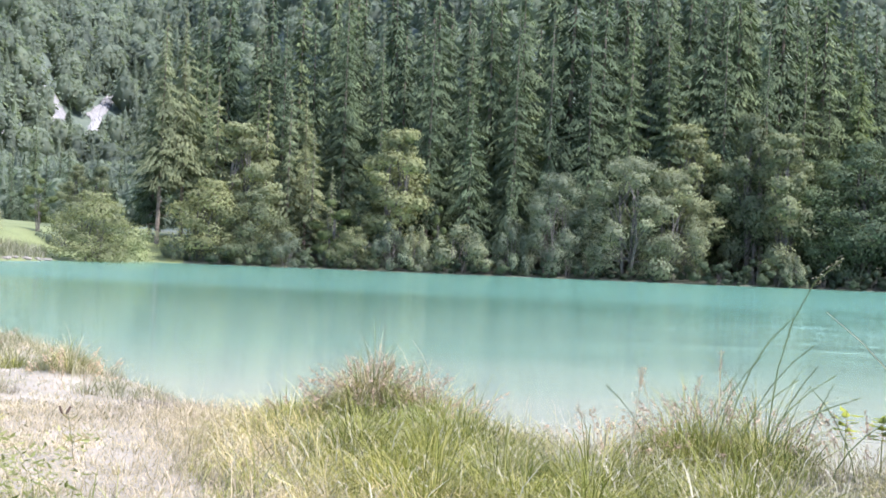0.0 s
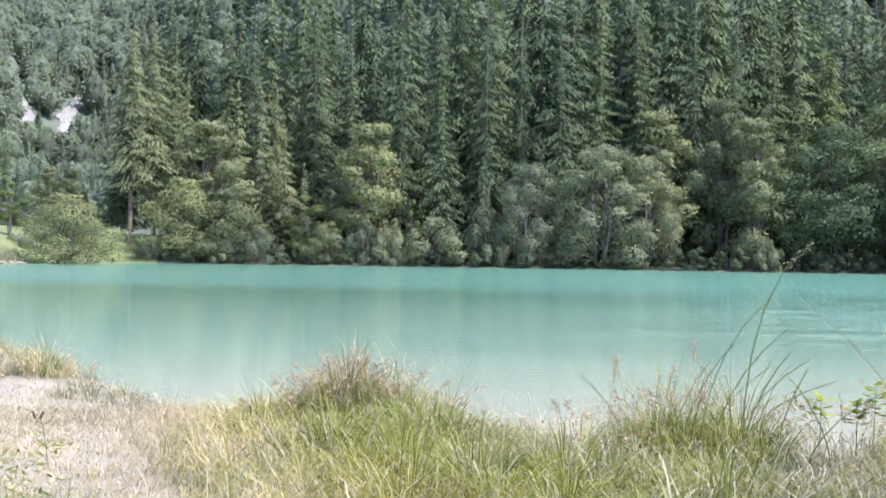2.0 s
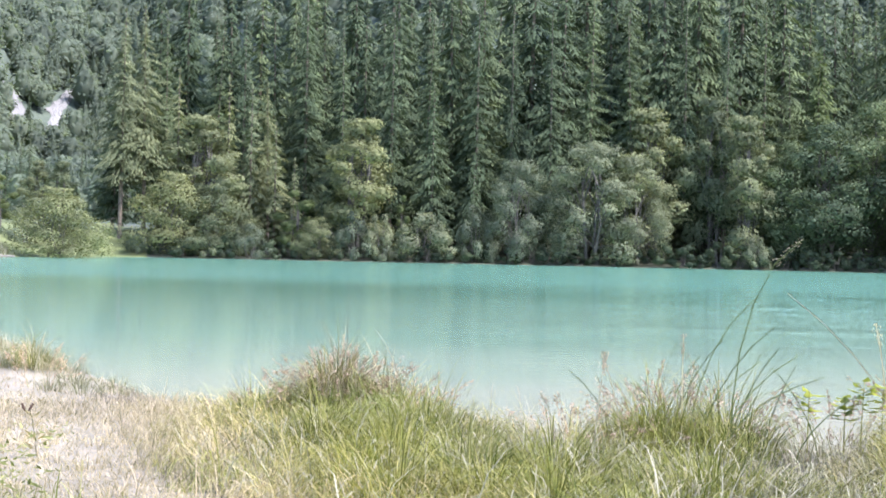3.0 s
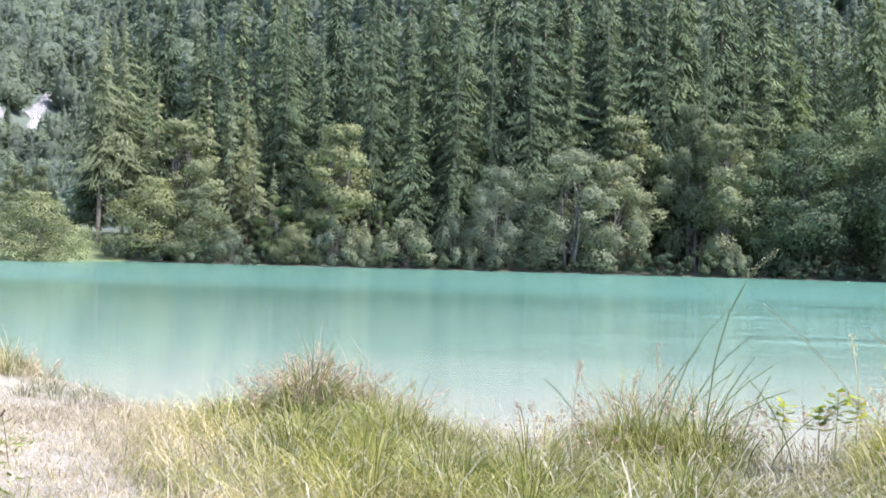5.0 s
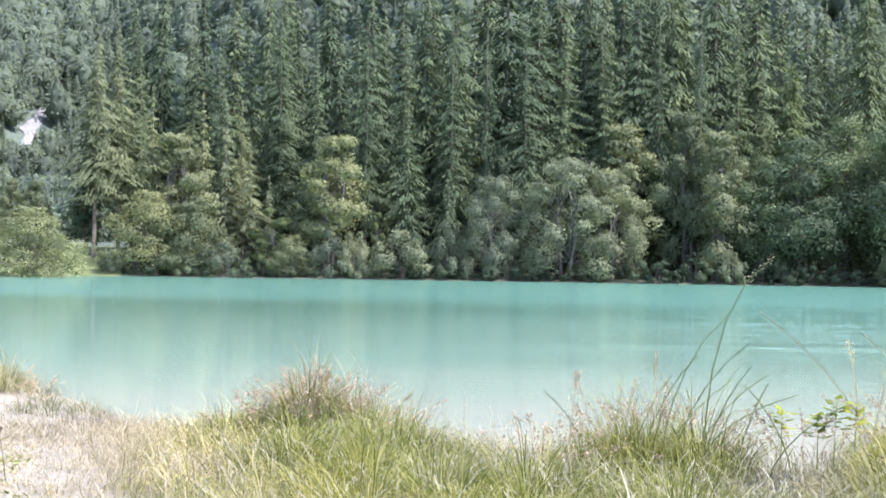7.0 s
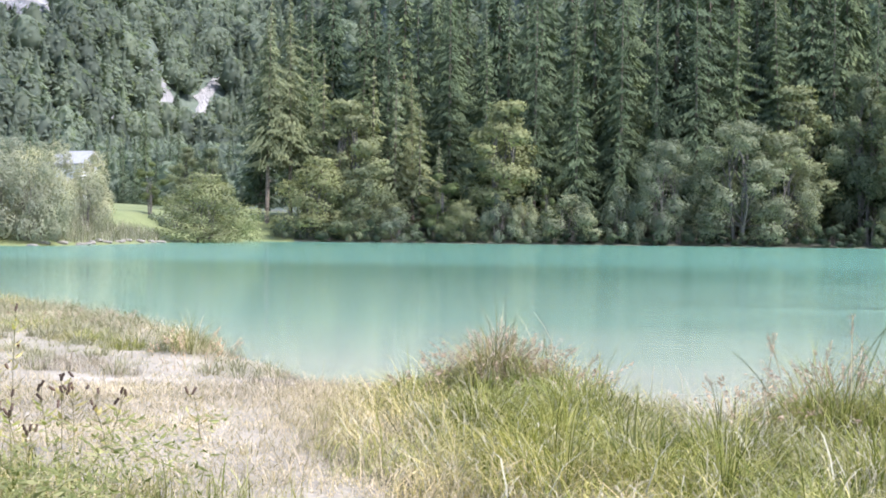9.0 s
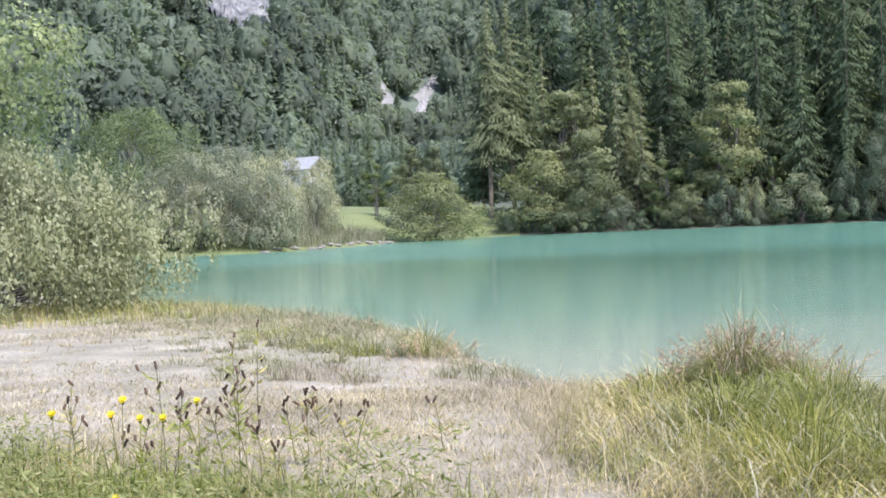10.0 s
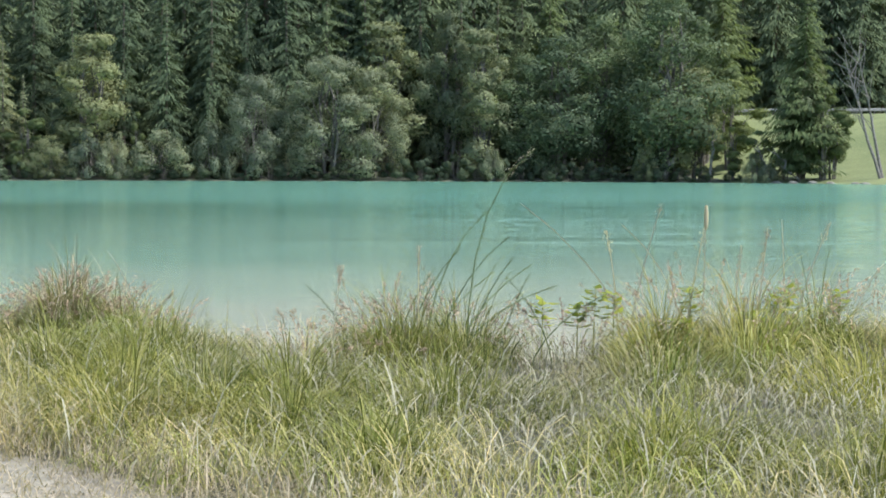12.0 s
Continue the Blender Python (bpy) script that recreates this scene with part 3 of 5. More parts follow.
def build_water():
    xs, ys = np.linspace(-60, 110, 60), np.linspace(5, 135, 60)
    x, y = np.meshgrid(xs, ys)
    v = np.stack([x, y * DEPTH, 0 * x], -1).reshape(-1, 3)
    i, j = np.meshgrid(np.arange(59), np.arange(59))
    a = j * 60 + i
    f = np.stack([a, a + 1, a + 61, a + 60], -1).reshape(-1, 4)
    keep = lake_distance(v[f].mean(1)[:, 0], v[f].mean(1)[:, 1] / DEPTH) < 6
    return tagged(link_mesh("water", v, f[keep], M_WATER, smooth=True), "milky turquoise lake water with soft ripples", "lake", kind="structure")


build_water()

# ---- mountain: woods, scree and cliff ----


def woods():
    rng = np.random.default_rng(21)
    variants = []
    for k in range(14):
        conifer = k % 7 < 4
        sides = 6
        # a lumpy body, then loose sprays that break its outline
        verts, faces = [], []
        rings = 9 if conifer else 5
        for i in range(rings):
            t = i / (rings - 1)
            for w in range(sides):
                a = (w + 0.5 * (i % 2)) * 6.283 / sides
                if conifer:
                    r = 0.15 * (1 - t) ** 0.9 * (1.25 if i % 2 else 0.72) + 0.006
                    z = 0.1 + 0.9 * t - (0.05 if i % 2 else 0.0)
                else:
                    r = 0.22 * math.sin(math.pi * (0.08 + 0.9 * t)) ** 0.7
                    z = 0.22 + 0.72 * t
                r *= rng.uniform(0.72, 1.28)
                verts.append([math.cos(a) * r, math.sin(a) * r, z + rng.normal(0, 0.02)])
        for i in range(rings - 1):
            for w in range(sides):
                p, q = i * sides + w, i * sides + (w + 1) % sides
                faces += [[p, q, q + sides], [p, q + sides, p + sides]]
        n = (95 if conifer else 110) if k < 7 else 44
        t, a = rng.random(n) ** 0.9, rng.uniform(0, 6.28, n)
        out = np.stack([np.cos(a), np.sin(a), 0.5 + 0 * a], 1)
        r = (0.22 * (1 - t) ** 0.85 + 0.01) if conifer else 0.31 * np.sin(np.pi * (0.1 + 0.85 * t)) ** 0.7
        c = np.stack([np.cos(a) * r, np.sin(a) * r, 0.12 + 0.84 * t if conifer else 0.28 + 0.66 * t], 1)
        ln = (0.17 - 0.09 * t if conifer else 0.15 + 0 * t) * rng.uniform(0.6, 1.3, n) * (0.68 if k < 7 else 1.0)
        v, f = leaves(c, np.stack([np.cos(a), np.sin(a), -0.9 + 0 * a], 1) + rng.normal(0, 0.4, (n, 3)), out + rng.normal(0, 0.4, (n, 3)), ln, ln * 0.6, 0.3)
        f = np.concatenate([f, np.array(faces) + len(v)])
        v = np.concatenate([v, np.array(verts)])
        variants.append((v, f))
    # scattered over the slopes, denser low down; none on the scree
    pts = []
    n = 27000
    az = np.radians(rng.uniform(-43, 35, n))
    r = np.sqrt(rng.uniform(165 ** 2, 900 ** 2, n))
    x, y = r * np.sin(az), r * np.cos(az)
    azd = np.degrees(az)
    ok = ~((r < 230) & (azd > -20))
    # open valley floor before the house
    ok &= ~((r < 215) & (azd < -18))
    ok &= ~((azd > 22) & (r < 190))
    for (ax, ay, bx, by, wid) in (*SCREES, CLIFF):
        s = np.clip(((x - ax) * (bx - ax) + (y - ay) * (by - ay)) / ((bx - ax) ** 2 + (by - ay) ** 2), -0.03, np.where(wid < 20, 0.55, 1.04))
        ok &= np.hypot(x - ax - s * (bx - ax), y - ay - s * (by - ay)) > min(wid * 0.5 + 2.0, 15) * np.where((s < 0.1) & (wid < 20), 0.7, 1.0)
    # where the slope is hidden by the near forest fewer are needed
    dense = np.where(azd > -4, np.where(azd > 8, np.where((r > 225) & (r < 620), 1.0, 0.0), np.where((r > 380) & (r < 560), 0.4, 0.0)), np.where(azd > -12, np.where((r > 380) & (r < 720), 0.6, 0.0), np.where(azd > -22, np.where(r < 300, 0.25, 0.95), np.where(r < 300, 0.25, np.where(r > 700, 0.05, 0.95)))))
    thin = rng.random(n) < dense * 0.6
    ok &= thin
    # a close stand on the shoulder above the round ash
    near = rng.random(n) < 0.004
    x, y = np.where(near, -247 + 14 * rng.standard_normal(n), x), np.where(near, 379 + 12 * rng.standard_normal(n), y)
    ok |= near
    r = np.hypot(x, y)
    x, y, r = x[ok], y[ok], r[ok]
    z = height(x, y)
    V, F, off = [], [], 0
    h = rng.uniform(0.7, 1.3, len(x)) * np.interp(r, [200, 320, 450], [8, 12, 18]) * np.where(rng.random(len(x)) < 0.2, 0.6, 1)
    turn = rng.uniform(0, 6.28, len(x))
    which = rng.integers(0, 7, len(x)) + np.where((azd[ok] < -8) & (r < 760), 0, 7)
    for k, (v, f) in enumerate(variants):
        idx = np.where(which == k)[0]
        ca, sa = np.cos(turn[idx])[:, None], np.sin(turn[idx])[:, None]
        hh = h[idx][:, None]
        px = (v[:, 0] * ca - v[:, 1] * sa) * hh * 1.2 + x[idx][:, None]
        py = (v[:, 0] * sa + v[:, 1] * ca) * hh * 1.2 + y[idx][:, None] * DEPTH
        pz = v[:, 2] * hh + z[idx][:, None] - 0.4
        V.append(np.stack([px, py, pz], -1).reshape(-1, 3))
        F.append((f[None] + (np.arange(len(idx)) * len(v))[:, None, None]).reshape(-1, 3) + off)
        off += len(idx) * len(v)
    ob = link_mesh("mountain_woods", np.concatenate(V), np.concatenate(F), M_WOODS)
    return tagged(ob, "mixed forest of spruce and beech covering the mountainside, haze put into its colour", "forest", kind="stuff")


# scree runs: foot, head and width
SCREES = [(-203.4, 580, -205.8, 609, 8.5), (-209.5, 600, -203.6, 628, 4.5), (-214.0, 563, -217.0, 588, 13.0), (-209.1, 498, -213.1, 513, 3.2)]
CLIFF = (-244, 478, -255, 566, 24)


def patch(name, ax, ay, bx, by, wid, mat, label, category, rough, seed, nx=14, ny=26, lift=0.9):
    """A ragged strip of bare rock that lies on the slope."""
    rng = np.random.default_rng(seed)
    d = Vector((bx - ax, by - ay, 0))
    side = Vector((-d.y, d.x, 0)).normalized()
    verts = []
    for j in range(ny + 1):
        t = j / ny
        half = wid * 0.5 * (0.45 + 0.75 * math.sin(math.pi * (0.15 + 0.75 * t)) ** 0.8) * rng.uniform(0.8, 1.15)
        sway = 0.25 * wid * math.sin(t * 5 + seed)
        for i in range(nx + 1):
            s = (i / nx * 2 - 1) * half + sway
            p = Vector((ax, ay, 0)) + d * t + side * s
            edge = 1 - abs(i / nx * 2 - 1) ** 4
            verts.append((p.x, p.y * DEPTH, ground_z(p.x, p.y) + (lift + rng.normal(0, rough)) * edge - 0.6 * (1 - edge)))
    w = nx + 1
    faces = [(j * w + i, j * w + i + 1, (j + 1) * w + i + 1, (j + 1) * w + i) for j in range(ny) for i in range(nx)]
    return tagged(link_mesh(name, verts, faces, mat), label, category, kind="structure")


woods()
for k, run in enumerate(SCREES):
    patch("scree", *run, M_SCREE, "bright white limestone scree chute on the mountainside", "scree", 0.25, 40 + k)
patch("cliff", *CLIFF, M_CLIFF, "pale grey limestone cliff band above the forest", "cliff", 1.3, 51, 40, 18, 1.8)

# ---- far shore: spruces ----
SPRUCES = [
    spruce("spruce_tree", 27.0, 3.5, 0.07, 1, M_SPRUCE, "tall dark green spruce with drooping boughs on the far shore"),
    spruce("spruce_tree", 29.0, 3.2, 0.12, 2, M_SPRUCE, "tall slender dark spruce standing in the forest edge", droop=0.45),
    spruce("spruce_tree", 25.0, 3.8, 0.06, 3, M_SPRUCE, "broad dark spruce with ragged drooping boughs", droop=0.3),
    spruce("spruce_tree", 28.0, 3.0, 0.16, 4, M_SPRUCE, "tall spruce with hanging boughs in the dense forest", droop=0.55, gap=0.85),
    spruce("spruce_tree", 26.0, 3.6, 0.26, 5, M_SPRUCE_PALE, "olive spruce with a bare lower trunk at the forest's edge", gap=0.75, per=8),
    spruce("spruce_tree", 15.0, 2.4, 0.03, 6, M_SPRUCE, "younger dense green spruce by the water"),
    spruce("spruce_tree", 17.0, 2.2, 0.10, 7, M_SPRUCE_PALE, "slim yellowish spruce with thin boughs", gap=0.85, per=6),
]
BACK = [spruce("spruce_tree", 28.0, 3.5, 0.08, 9, M_SPRUCE, "tall dark spruce deep in the forest", fine=0.34), spruce("spruce_tree", 27.0, 3.3, 0.08, 10, M_SPRUCE, "tall spruce behind the forest edge", droop=0.5, fine=0.34), spruce("spruce_tree", 29.0, 3.7, 0.08, 11, M_SPRUCE, "tall slender spruce deep in the forest", fine=0.34)]
LARCH = spruce("larch_tree", 21.0, 3.6, 0.05, 8, M_LARCH, "light green larch with airy boughs in the sun", gap=0.5, droop=0.15, per=8, fine=0.3)

# the leading trees: kind, x, y, height factor, width factor
LEADING = [
    (4, -36.9, 128.5, 0.95, 1.0), (2, -38.6, 131.5, 0.86, 1.0), (4, -34.6, 129.5, 0.96, 0.95), (0, -33.2, 133.5, 0.90, 0.95), (6, -31.0, 129.0, 1.12, 1.15),
    (2, -28.4, 134.0, 1.02, 0.95), (6, -25.7, 130.0, 1.13, 1.2), (6, -23.3, 129.5, 1.08, 1.1), (4, -21.6, 131.5, 0.72, 0.9), (6, -20.5, 128.6, 0.84, 1.2), (6, -18.4, 128.0, 0.62, 1.2), (1, -25.0, 134.0, 0.97, 1.0),
    (5, -15.2, 127.6, 0.46, 0.9), (1, -18.2, 135.0, 1.02, 1.0), (0, -13.6, 132.0, 0.93, 0.9), (3, -8.6, 132.5, 0.98, 1.0),
    (5, -3.9, 128.8, 1.26, 1.0), (2, -5.2, 134.0, 1.05, 0.95), (5, 0.5, 127.8, 0.72, 0.95), (1, 0.8, 131.8, 1.0, 0.95), (3, 4.6, 132.4, 1.0, 1.0),
    (0, 8.9, 132.0, 1.05, 0.95), (1, 13.2, 133.2, 1.03, 1.05), (2, 18.2, 132.8, 1.08, 1.0), (0, 23.6, 133.0, 1.04, 1.05), (3, 27.8, 132.2, 1.02, 1.0),
    (1, 32.4, 134.4, 1.0, 1.05), (2, 36.0, 135.0, 0.98, 0.95),
]
used = set()


def put(kind_list, k, x, y, size, wide, label=""):
    ob = kind_list[k]
    turn = (x * 7.3 + y * 3.1) % 6.28
    z = ground_z(x, y) - 0.1
    if ob.name not in used:
        used.add(ob.name)
        return stand(ob, x, y, z, turn, size, wide)
    return plant(ob, x, y, z, turn, size, wide, label)


for k, x, y, s, w in LEADING:
    put(SPRUCES, k, x, y, s, w * 1.2)
# the rows behind
rng = np.random.default_rng(77)
for row, (yy, step) in enumerate(((138.5, 4.6), (145.0, 4.5), (152.0, 4.6), (160.0, 5.2))):
    x = -37.0 + row * 1.7
    while x < 66:
        k = int(rng.integers(0, 3))
        h = rng.uniform(1.02, 1.3) * (1.0 if x < 4 else 1.13 if x < 38 else 1.05) * (0.86 if x < -30 else 1.0 if x < -18 else 1.04 if x < -4 else 1.0)
        if not (54 < x and row == 0) and not (x > 58) and not (row >= 2 and x < -26):
            put(BACK, k, x + rng.normal(0, 0.8), yy + rng.normal(0, 1.2), h, rng.uniform(1.15, 1.5))
        x += step * rng.uniform(0.8, 1.25)

# the dark forest behind the meadow at the eastern end
for row, (yy, x0, step) in enumerate(((163.0, 57.0, 4.0), (170.0, 59.0, 4.2), (178.0, 58.0, 4.4), (187.0, 60.0, 4.2))):
    x = x0
    while x < 112:
        put(BACK, int(rng.integers(0, 3)), x + rng.normal(0, 0.7), yy + rng.normal(0, 1.0), rng.uniform(1.0, 1.35), rng.uniform(1.15, 1.45))
        x += step * rng.uniform(0.8, 1.2)

# ---- far shore: broadleaved trees and bushes ----
G_ALDER = broadleaf("alder_tree", 10.0, 10.0, 101, M_ALDER, "grey-green alder leaning over the far shore", 14000, 0.22, 0.0, 70)
G_ALDER2 = broadleaf("alder_tree", 15.0, 7.0, 102, M_ALDER, "tall alder with loose clustered leaves by the water", 13000, 0.25, 0.12, 60)
G_WILLOW = broadleaf("willow_tree", 13.5, 8.4, 103, M_WILLOW, "silvery grey-green willow on the far shore", 16000, 0.2, 0.02, 64, upright=0.08, dome=True)
G_SHRUB = broadleaf("willow_shrub", 4.6, 5.0, 104, M_WILLOW, "rounded pale grey-green willow shrub at the waterline", 3600, 0.19, 0.0, 26, 4, upright=0.35, category="shrub", group="shrubs of the far shore", dome=True)
G_THICKET = broadleaf("willow_shrub", 4.8, 5.2, 114, M_THICKET, "pale grey-green willow thicket on the promontory's shore", 9000, 0.13, 0.0, 40, 5, upright=0.45, category="shrub", group="shrubs of the promontory", dome=True)
G_DARK = broadleaf("alder_shrub", 3.6, 5.0, 105, M_SHADE_LEAVES, "green alder shrub hanging over the water, overhang shade put into its colour", 2200, 0.25, 0.0, 13, 4, category="shrub", group="shrubs of the far shore", dome=True)
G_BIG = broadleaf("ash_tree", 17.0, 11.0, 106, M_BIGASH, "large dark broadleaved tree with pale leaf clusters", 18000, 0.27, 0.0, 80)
G_YELLOW = broadleaf("birch_tree", 10.0, 5.0, 107, M_LARCH, "young light green tree with fine leaves", 6000, 0.21, 0.06, 18, upright=0.1)
BROAD = [G_ALDER, G_ALDER2, G_WILLOW, G_SHRUB, G_DARK, G_BIG, G_YELLOW]
PLACED = [
    # kind, x, y, height factor, width factor
    (0, -37.0, 109.0, 0.70, 1.1), (3, -42.5, 117.0, 1.0, 1.0), (0, -30.6, 126.4, 0.86, 1.0), (0, -26.2, 126.3, 0.76, 0.95), (1, -28.2, 129.0, 1.06, 0.95),
    (6, -18.0, 126.6, 0.74, 1.0), (0, -15.6, 126.2, 0.45, 0.9), (1, -11.5, 128.8, 1.06, 0.95), (3, -11.8, 126.4, 1.1, 0.8), (3, -9.1, 126.6, 1.05, 0.7), (3, -4.6, 126.6, 1.12, 1.15),
(6, -6.8, 127.4, 0.72, 0.45), (2, 5.4, 127.6, 0.86, 0.75), (3, 0.8, 126.9, 1.3, 0.6), (2, 13.0, 127.6, 1.02, 0.85), (2, 17.6, 128.2, 0.92, 0.72), (1, 19.6, 131.5, 1.2, 0.85), (1, 26.4, 131.5, 1.3, 0.6),
    (1, 29.4, 128.8, 1.14, 0.75), (3, 29.9, 125.9, 0.76, 0.8), (5, 38.0, 129.0, 0.92, 0.9), (5, 34.4, 130.0, 0.8, 0.9), (5, 49.4, 126.4, 1.2, 0.82), (5, 43.0, 130.5, 1.05, 0.85), (1, 52.0, 126.0, 0.85, 0.9),
    (6, 58.0, 131.0, 1.05, 1.15), (6, 56.6, 135.5, 1.4, 1.1), (0, 46.0, 124.6, 0.42, 0.5), (6, 63.9, 119.8, 0.9, 0.9), (6, 62.8, 119.6, 1.02, 0.9), (6, 57.4, 122.6, 0.55, 1.2), (6, 54.8, 123.6, 0.6, 1.1), (3, 59.6, 121.4, 0.8, 0.8), (1, 61.6, 121.8, 1.05, 0.62), (3, 55.9, 120.6, 0.7, 0.7), (3, 57.2, 120.4, 0.55, 0.8),
]
for k, x, y, s, w in PLACED:
    put(BROAD, k, x, y, s, w if k in (3, 4) else w * 1.3)
for x, y, s in ((60.8, 120.8, 0.98), (61.2, 142.0, 1.05), (37.5, 133.0, 1.12), (50.5, 131.5, 1.05)):
    put([LARCH], 0, x, y, s, 1.5)
rng = np.random.default_rng(5)
x = -34.0
while x < 56:
    y = np.interp(x, [-34, -16, 7, 32, 50, 61], [123.9, 125.1, 126.1, 126.1, 124.1, 119.2])
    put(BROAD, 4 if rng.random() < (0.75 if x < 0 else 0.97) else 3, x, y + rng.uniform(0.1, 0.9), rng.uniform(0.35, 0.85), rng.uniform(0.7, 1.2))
    x += rng.uniform(1.8, 2.8)

# ---- valley floor trees ----
rng = np.random.default_rng(91)
for k in range(30):
    az = math.radians(rng.uniform(-40, -17.2))
    r = rng.uniform(222, 330)
    x, y = r * math.sin(az), r * math.cos(az)
    if abs(math.degrees(az) + 24.4) < 1.6 and r < 240:
        continue
    put(BACK, int(rng.integers(0, 3)), x, y, rng.uniform(0.4, 0.72), 1.25)

# a lone conifer before the scree
put(BACK, 0, -204.6, 563.0, 1.1, 1.25)

# ---- left promontory ----
G_ROUND = broadleaf("ash_tree", 9.0, 10.0, 110, M_ROUND, "dense rounded green tree behind the willow thicket", 26000, 0.15, 0.03, 60, dome=True, group="trees of the promontory")
stand(G_ROUND, -55.2, 92.0, ground_z(-55.2, 92.0), 0.4, 1.08, 0.98)
stand(G_THICKET, -50.0, 84.6, ground_z(-50.0, 84.6) - 0.05, 0.3, 1.1, 0.85)
THICKET = [(-47.0, 84.8, 1.46, 0.75), (-44.2, 84.8, 1.3, 0.8), (-41.8, 84.8, 1.2, 0.8), (-49.0, 87.5, 1.15, 0.85), (-45.6, 88.0, 1.3, 0.85), (-43.0, 88.0, 1.25, 0.75), (-41.4, 86.4, 1.05, 0.7), (-51.8, 83.6, 0.75, 0.9), (-45.2, 103.0, 1.2, 0.65), (-42.6, 96.2, 0.95, 0.75), (-43.6, 99.5, 1.05, 0.75), (-47.4, 101.0, 1.25, 0.7), (-48.6, 98.0, 1.15, 0.8), (-41.0, 84.8, 0.7, 0.8), (-45.8, 84.0, 1.0, 0.8), (-48.4, 83.8, 0.95, 0.85)]
for x, y, s, w in THICKET:
    plant(G_THICKET, x, y, ground_z(x, y) - 0.1, (x * 5) % 6.28, s, w)
plant(G_YELLOW, -45.8, 118.5, ground_z(-45.8, 118.5), 1.0, 0.55, 1.2, "low rounded light green bush beyond the meadow")
for x, y, s in ((-46.5, 131, 0.5), (-43, 128, 0.5), (-70, 128, 0.5)):
    put(BROAD, 1, x, y, s, 1.1)
for k, x, y, s in ((0, -100, 270, 0.62), (2, -96, 258, 0.5), (3, -91, 262, 0.45), (1, -108, 262, 0.5), (5, -72, 180, 0.75), (2, -66, 172, 0.42), (5, -78, 190, 0.8), (0, -61, 168, 0.5), (5, -56, 160, 0.6), (1, -120, 255, 0.55)):
    put(SPRUCES, k, x, y, s, 1.1)


def stones(count, seed, xy, size, name, label, group):
    rng = np.random.default_rng(seed)
    for k in range(count):
        x, y = xy(rng, k / max(1, count - 1))
        bm = bmesh.new()
        bmesh.ops.create_icosphere(bm, subdivisions=2, radius=1.0)
        sx, sy, sz = size * rng.uniform(0.6, 1.4), size * rng.uniform(0.6, 1.2), size * rng.uniform(0.35, 0.6)
        for v in bm.verts:
            q = 1 + 0.28 * noise.noise(v.co * 1.4 + Vector((k * 3.1, seed, 0)))
            v.co = Vector((v.co.x * sx, v.co.y * sy, v.co.z * sz)) * q
        me = bpy.data.meshes.new(name)
        bm.to_mesh(me)
        bm.free()
        me.materials.append(M_STONE)
        ob = new(name, me)
        tagged(ob, label, "stone", group)
        ob.matrix_basis = pose(x, y * DEPTH, max(0.0, ground_z(x, y)) + sz * 0.25, 0, 0, rng.uniform(0, 360))


n = 3200
rng = np.random.default_rng(93)
a, q = rng.uniform(0, 6.28, n), np.sqrt(rng.random(n))
x, y = -41.4 + 2.2 * q * np.cos(a), 96.0 + 12.0 * q * np.sin(a)
ok = lake_distance(x, y) > 0.4
REEDS = (x[ok], y[ok])


stones(16, 3, lambda r, t: (-40.6 + 1.4 * min(1, 5 * t) - 0.5 * t + r.normal(0, 0.15), 83.2 + 22 * t + r.normal(0, 0.3)), 0.38, "shore_stone", "pale limestone boulder at the promontory's waterline", "shore stones")
stones(8, 4, lambda r, t: (58 + 8.4 * t + r.normal(0, 0.3), 119.6 - 8.6 * t + r.normal(0, 0.3)), 0.38, "shore_stone", "pale limestone boulder on the far bank", "shore stones")


def box(bm, x0, x1, y0, y1, z0, z1):
    vs = [bm.verts.new(p) for p in ((x0, y0, z0), (x1, y0, z0), (x1, y1, z0), (x0, y1, z0), (x0, y0, z1), (x1, y0, z1), (x1, y1, z1), (x0, y1, z1))]
    for q in ((0, 3, 2, 1), (4, 5, 6, 7), (0, 1, 5, 4), (1, 2, 6, 5), (2, 3, 7, 6), (3, 0, 4, 7)):
        bm.faces.new([vs[i] for i in q])


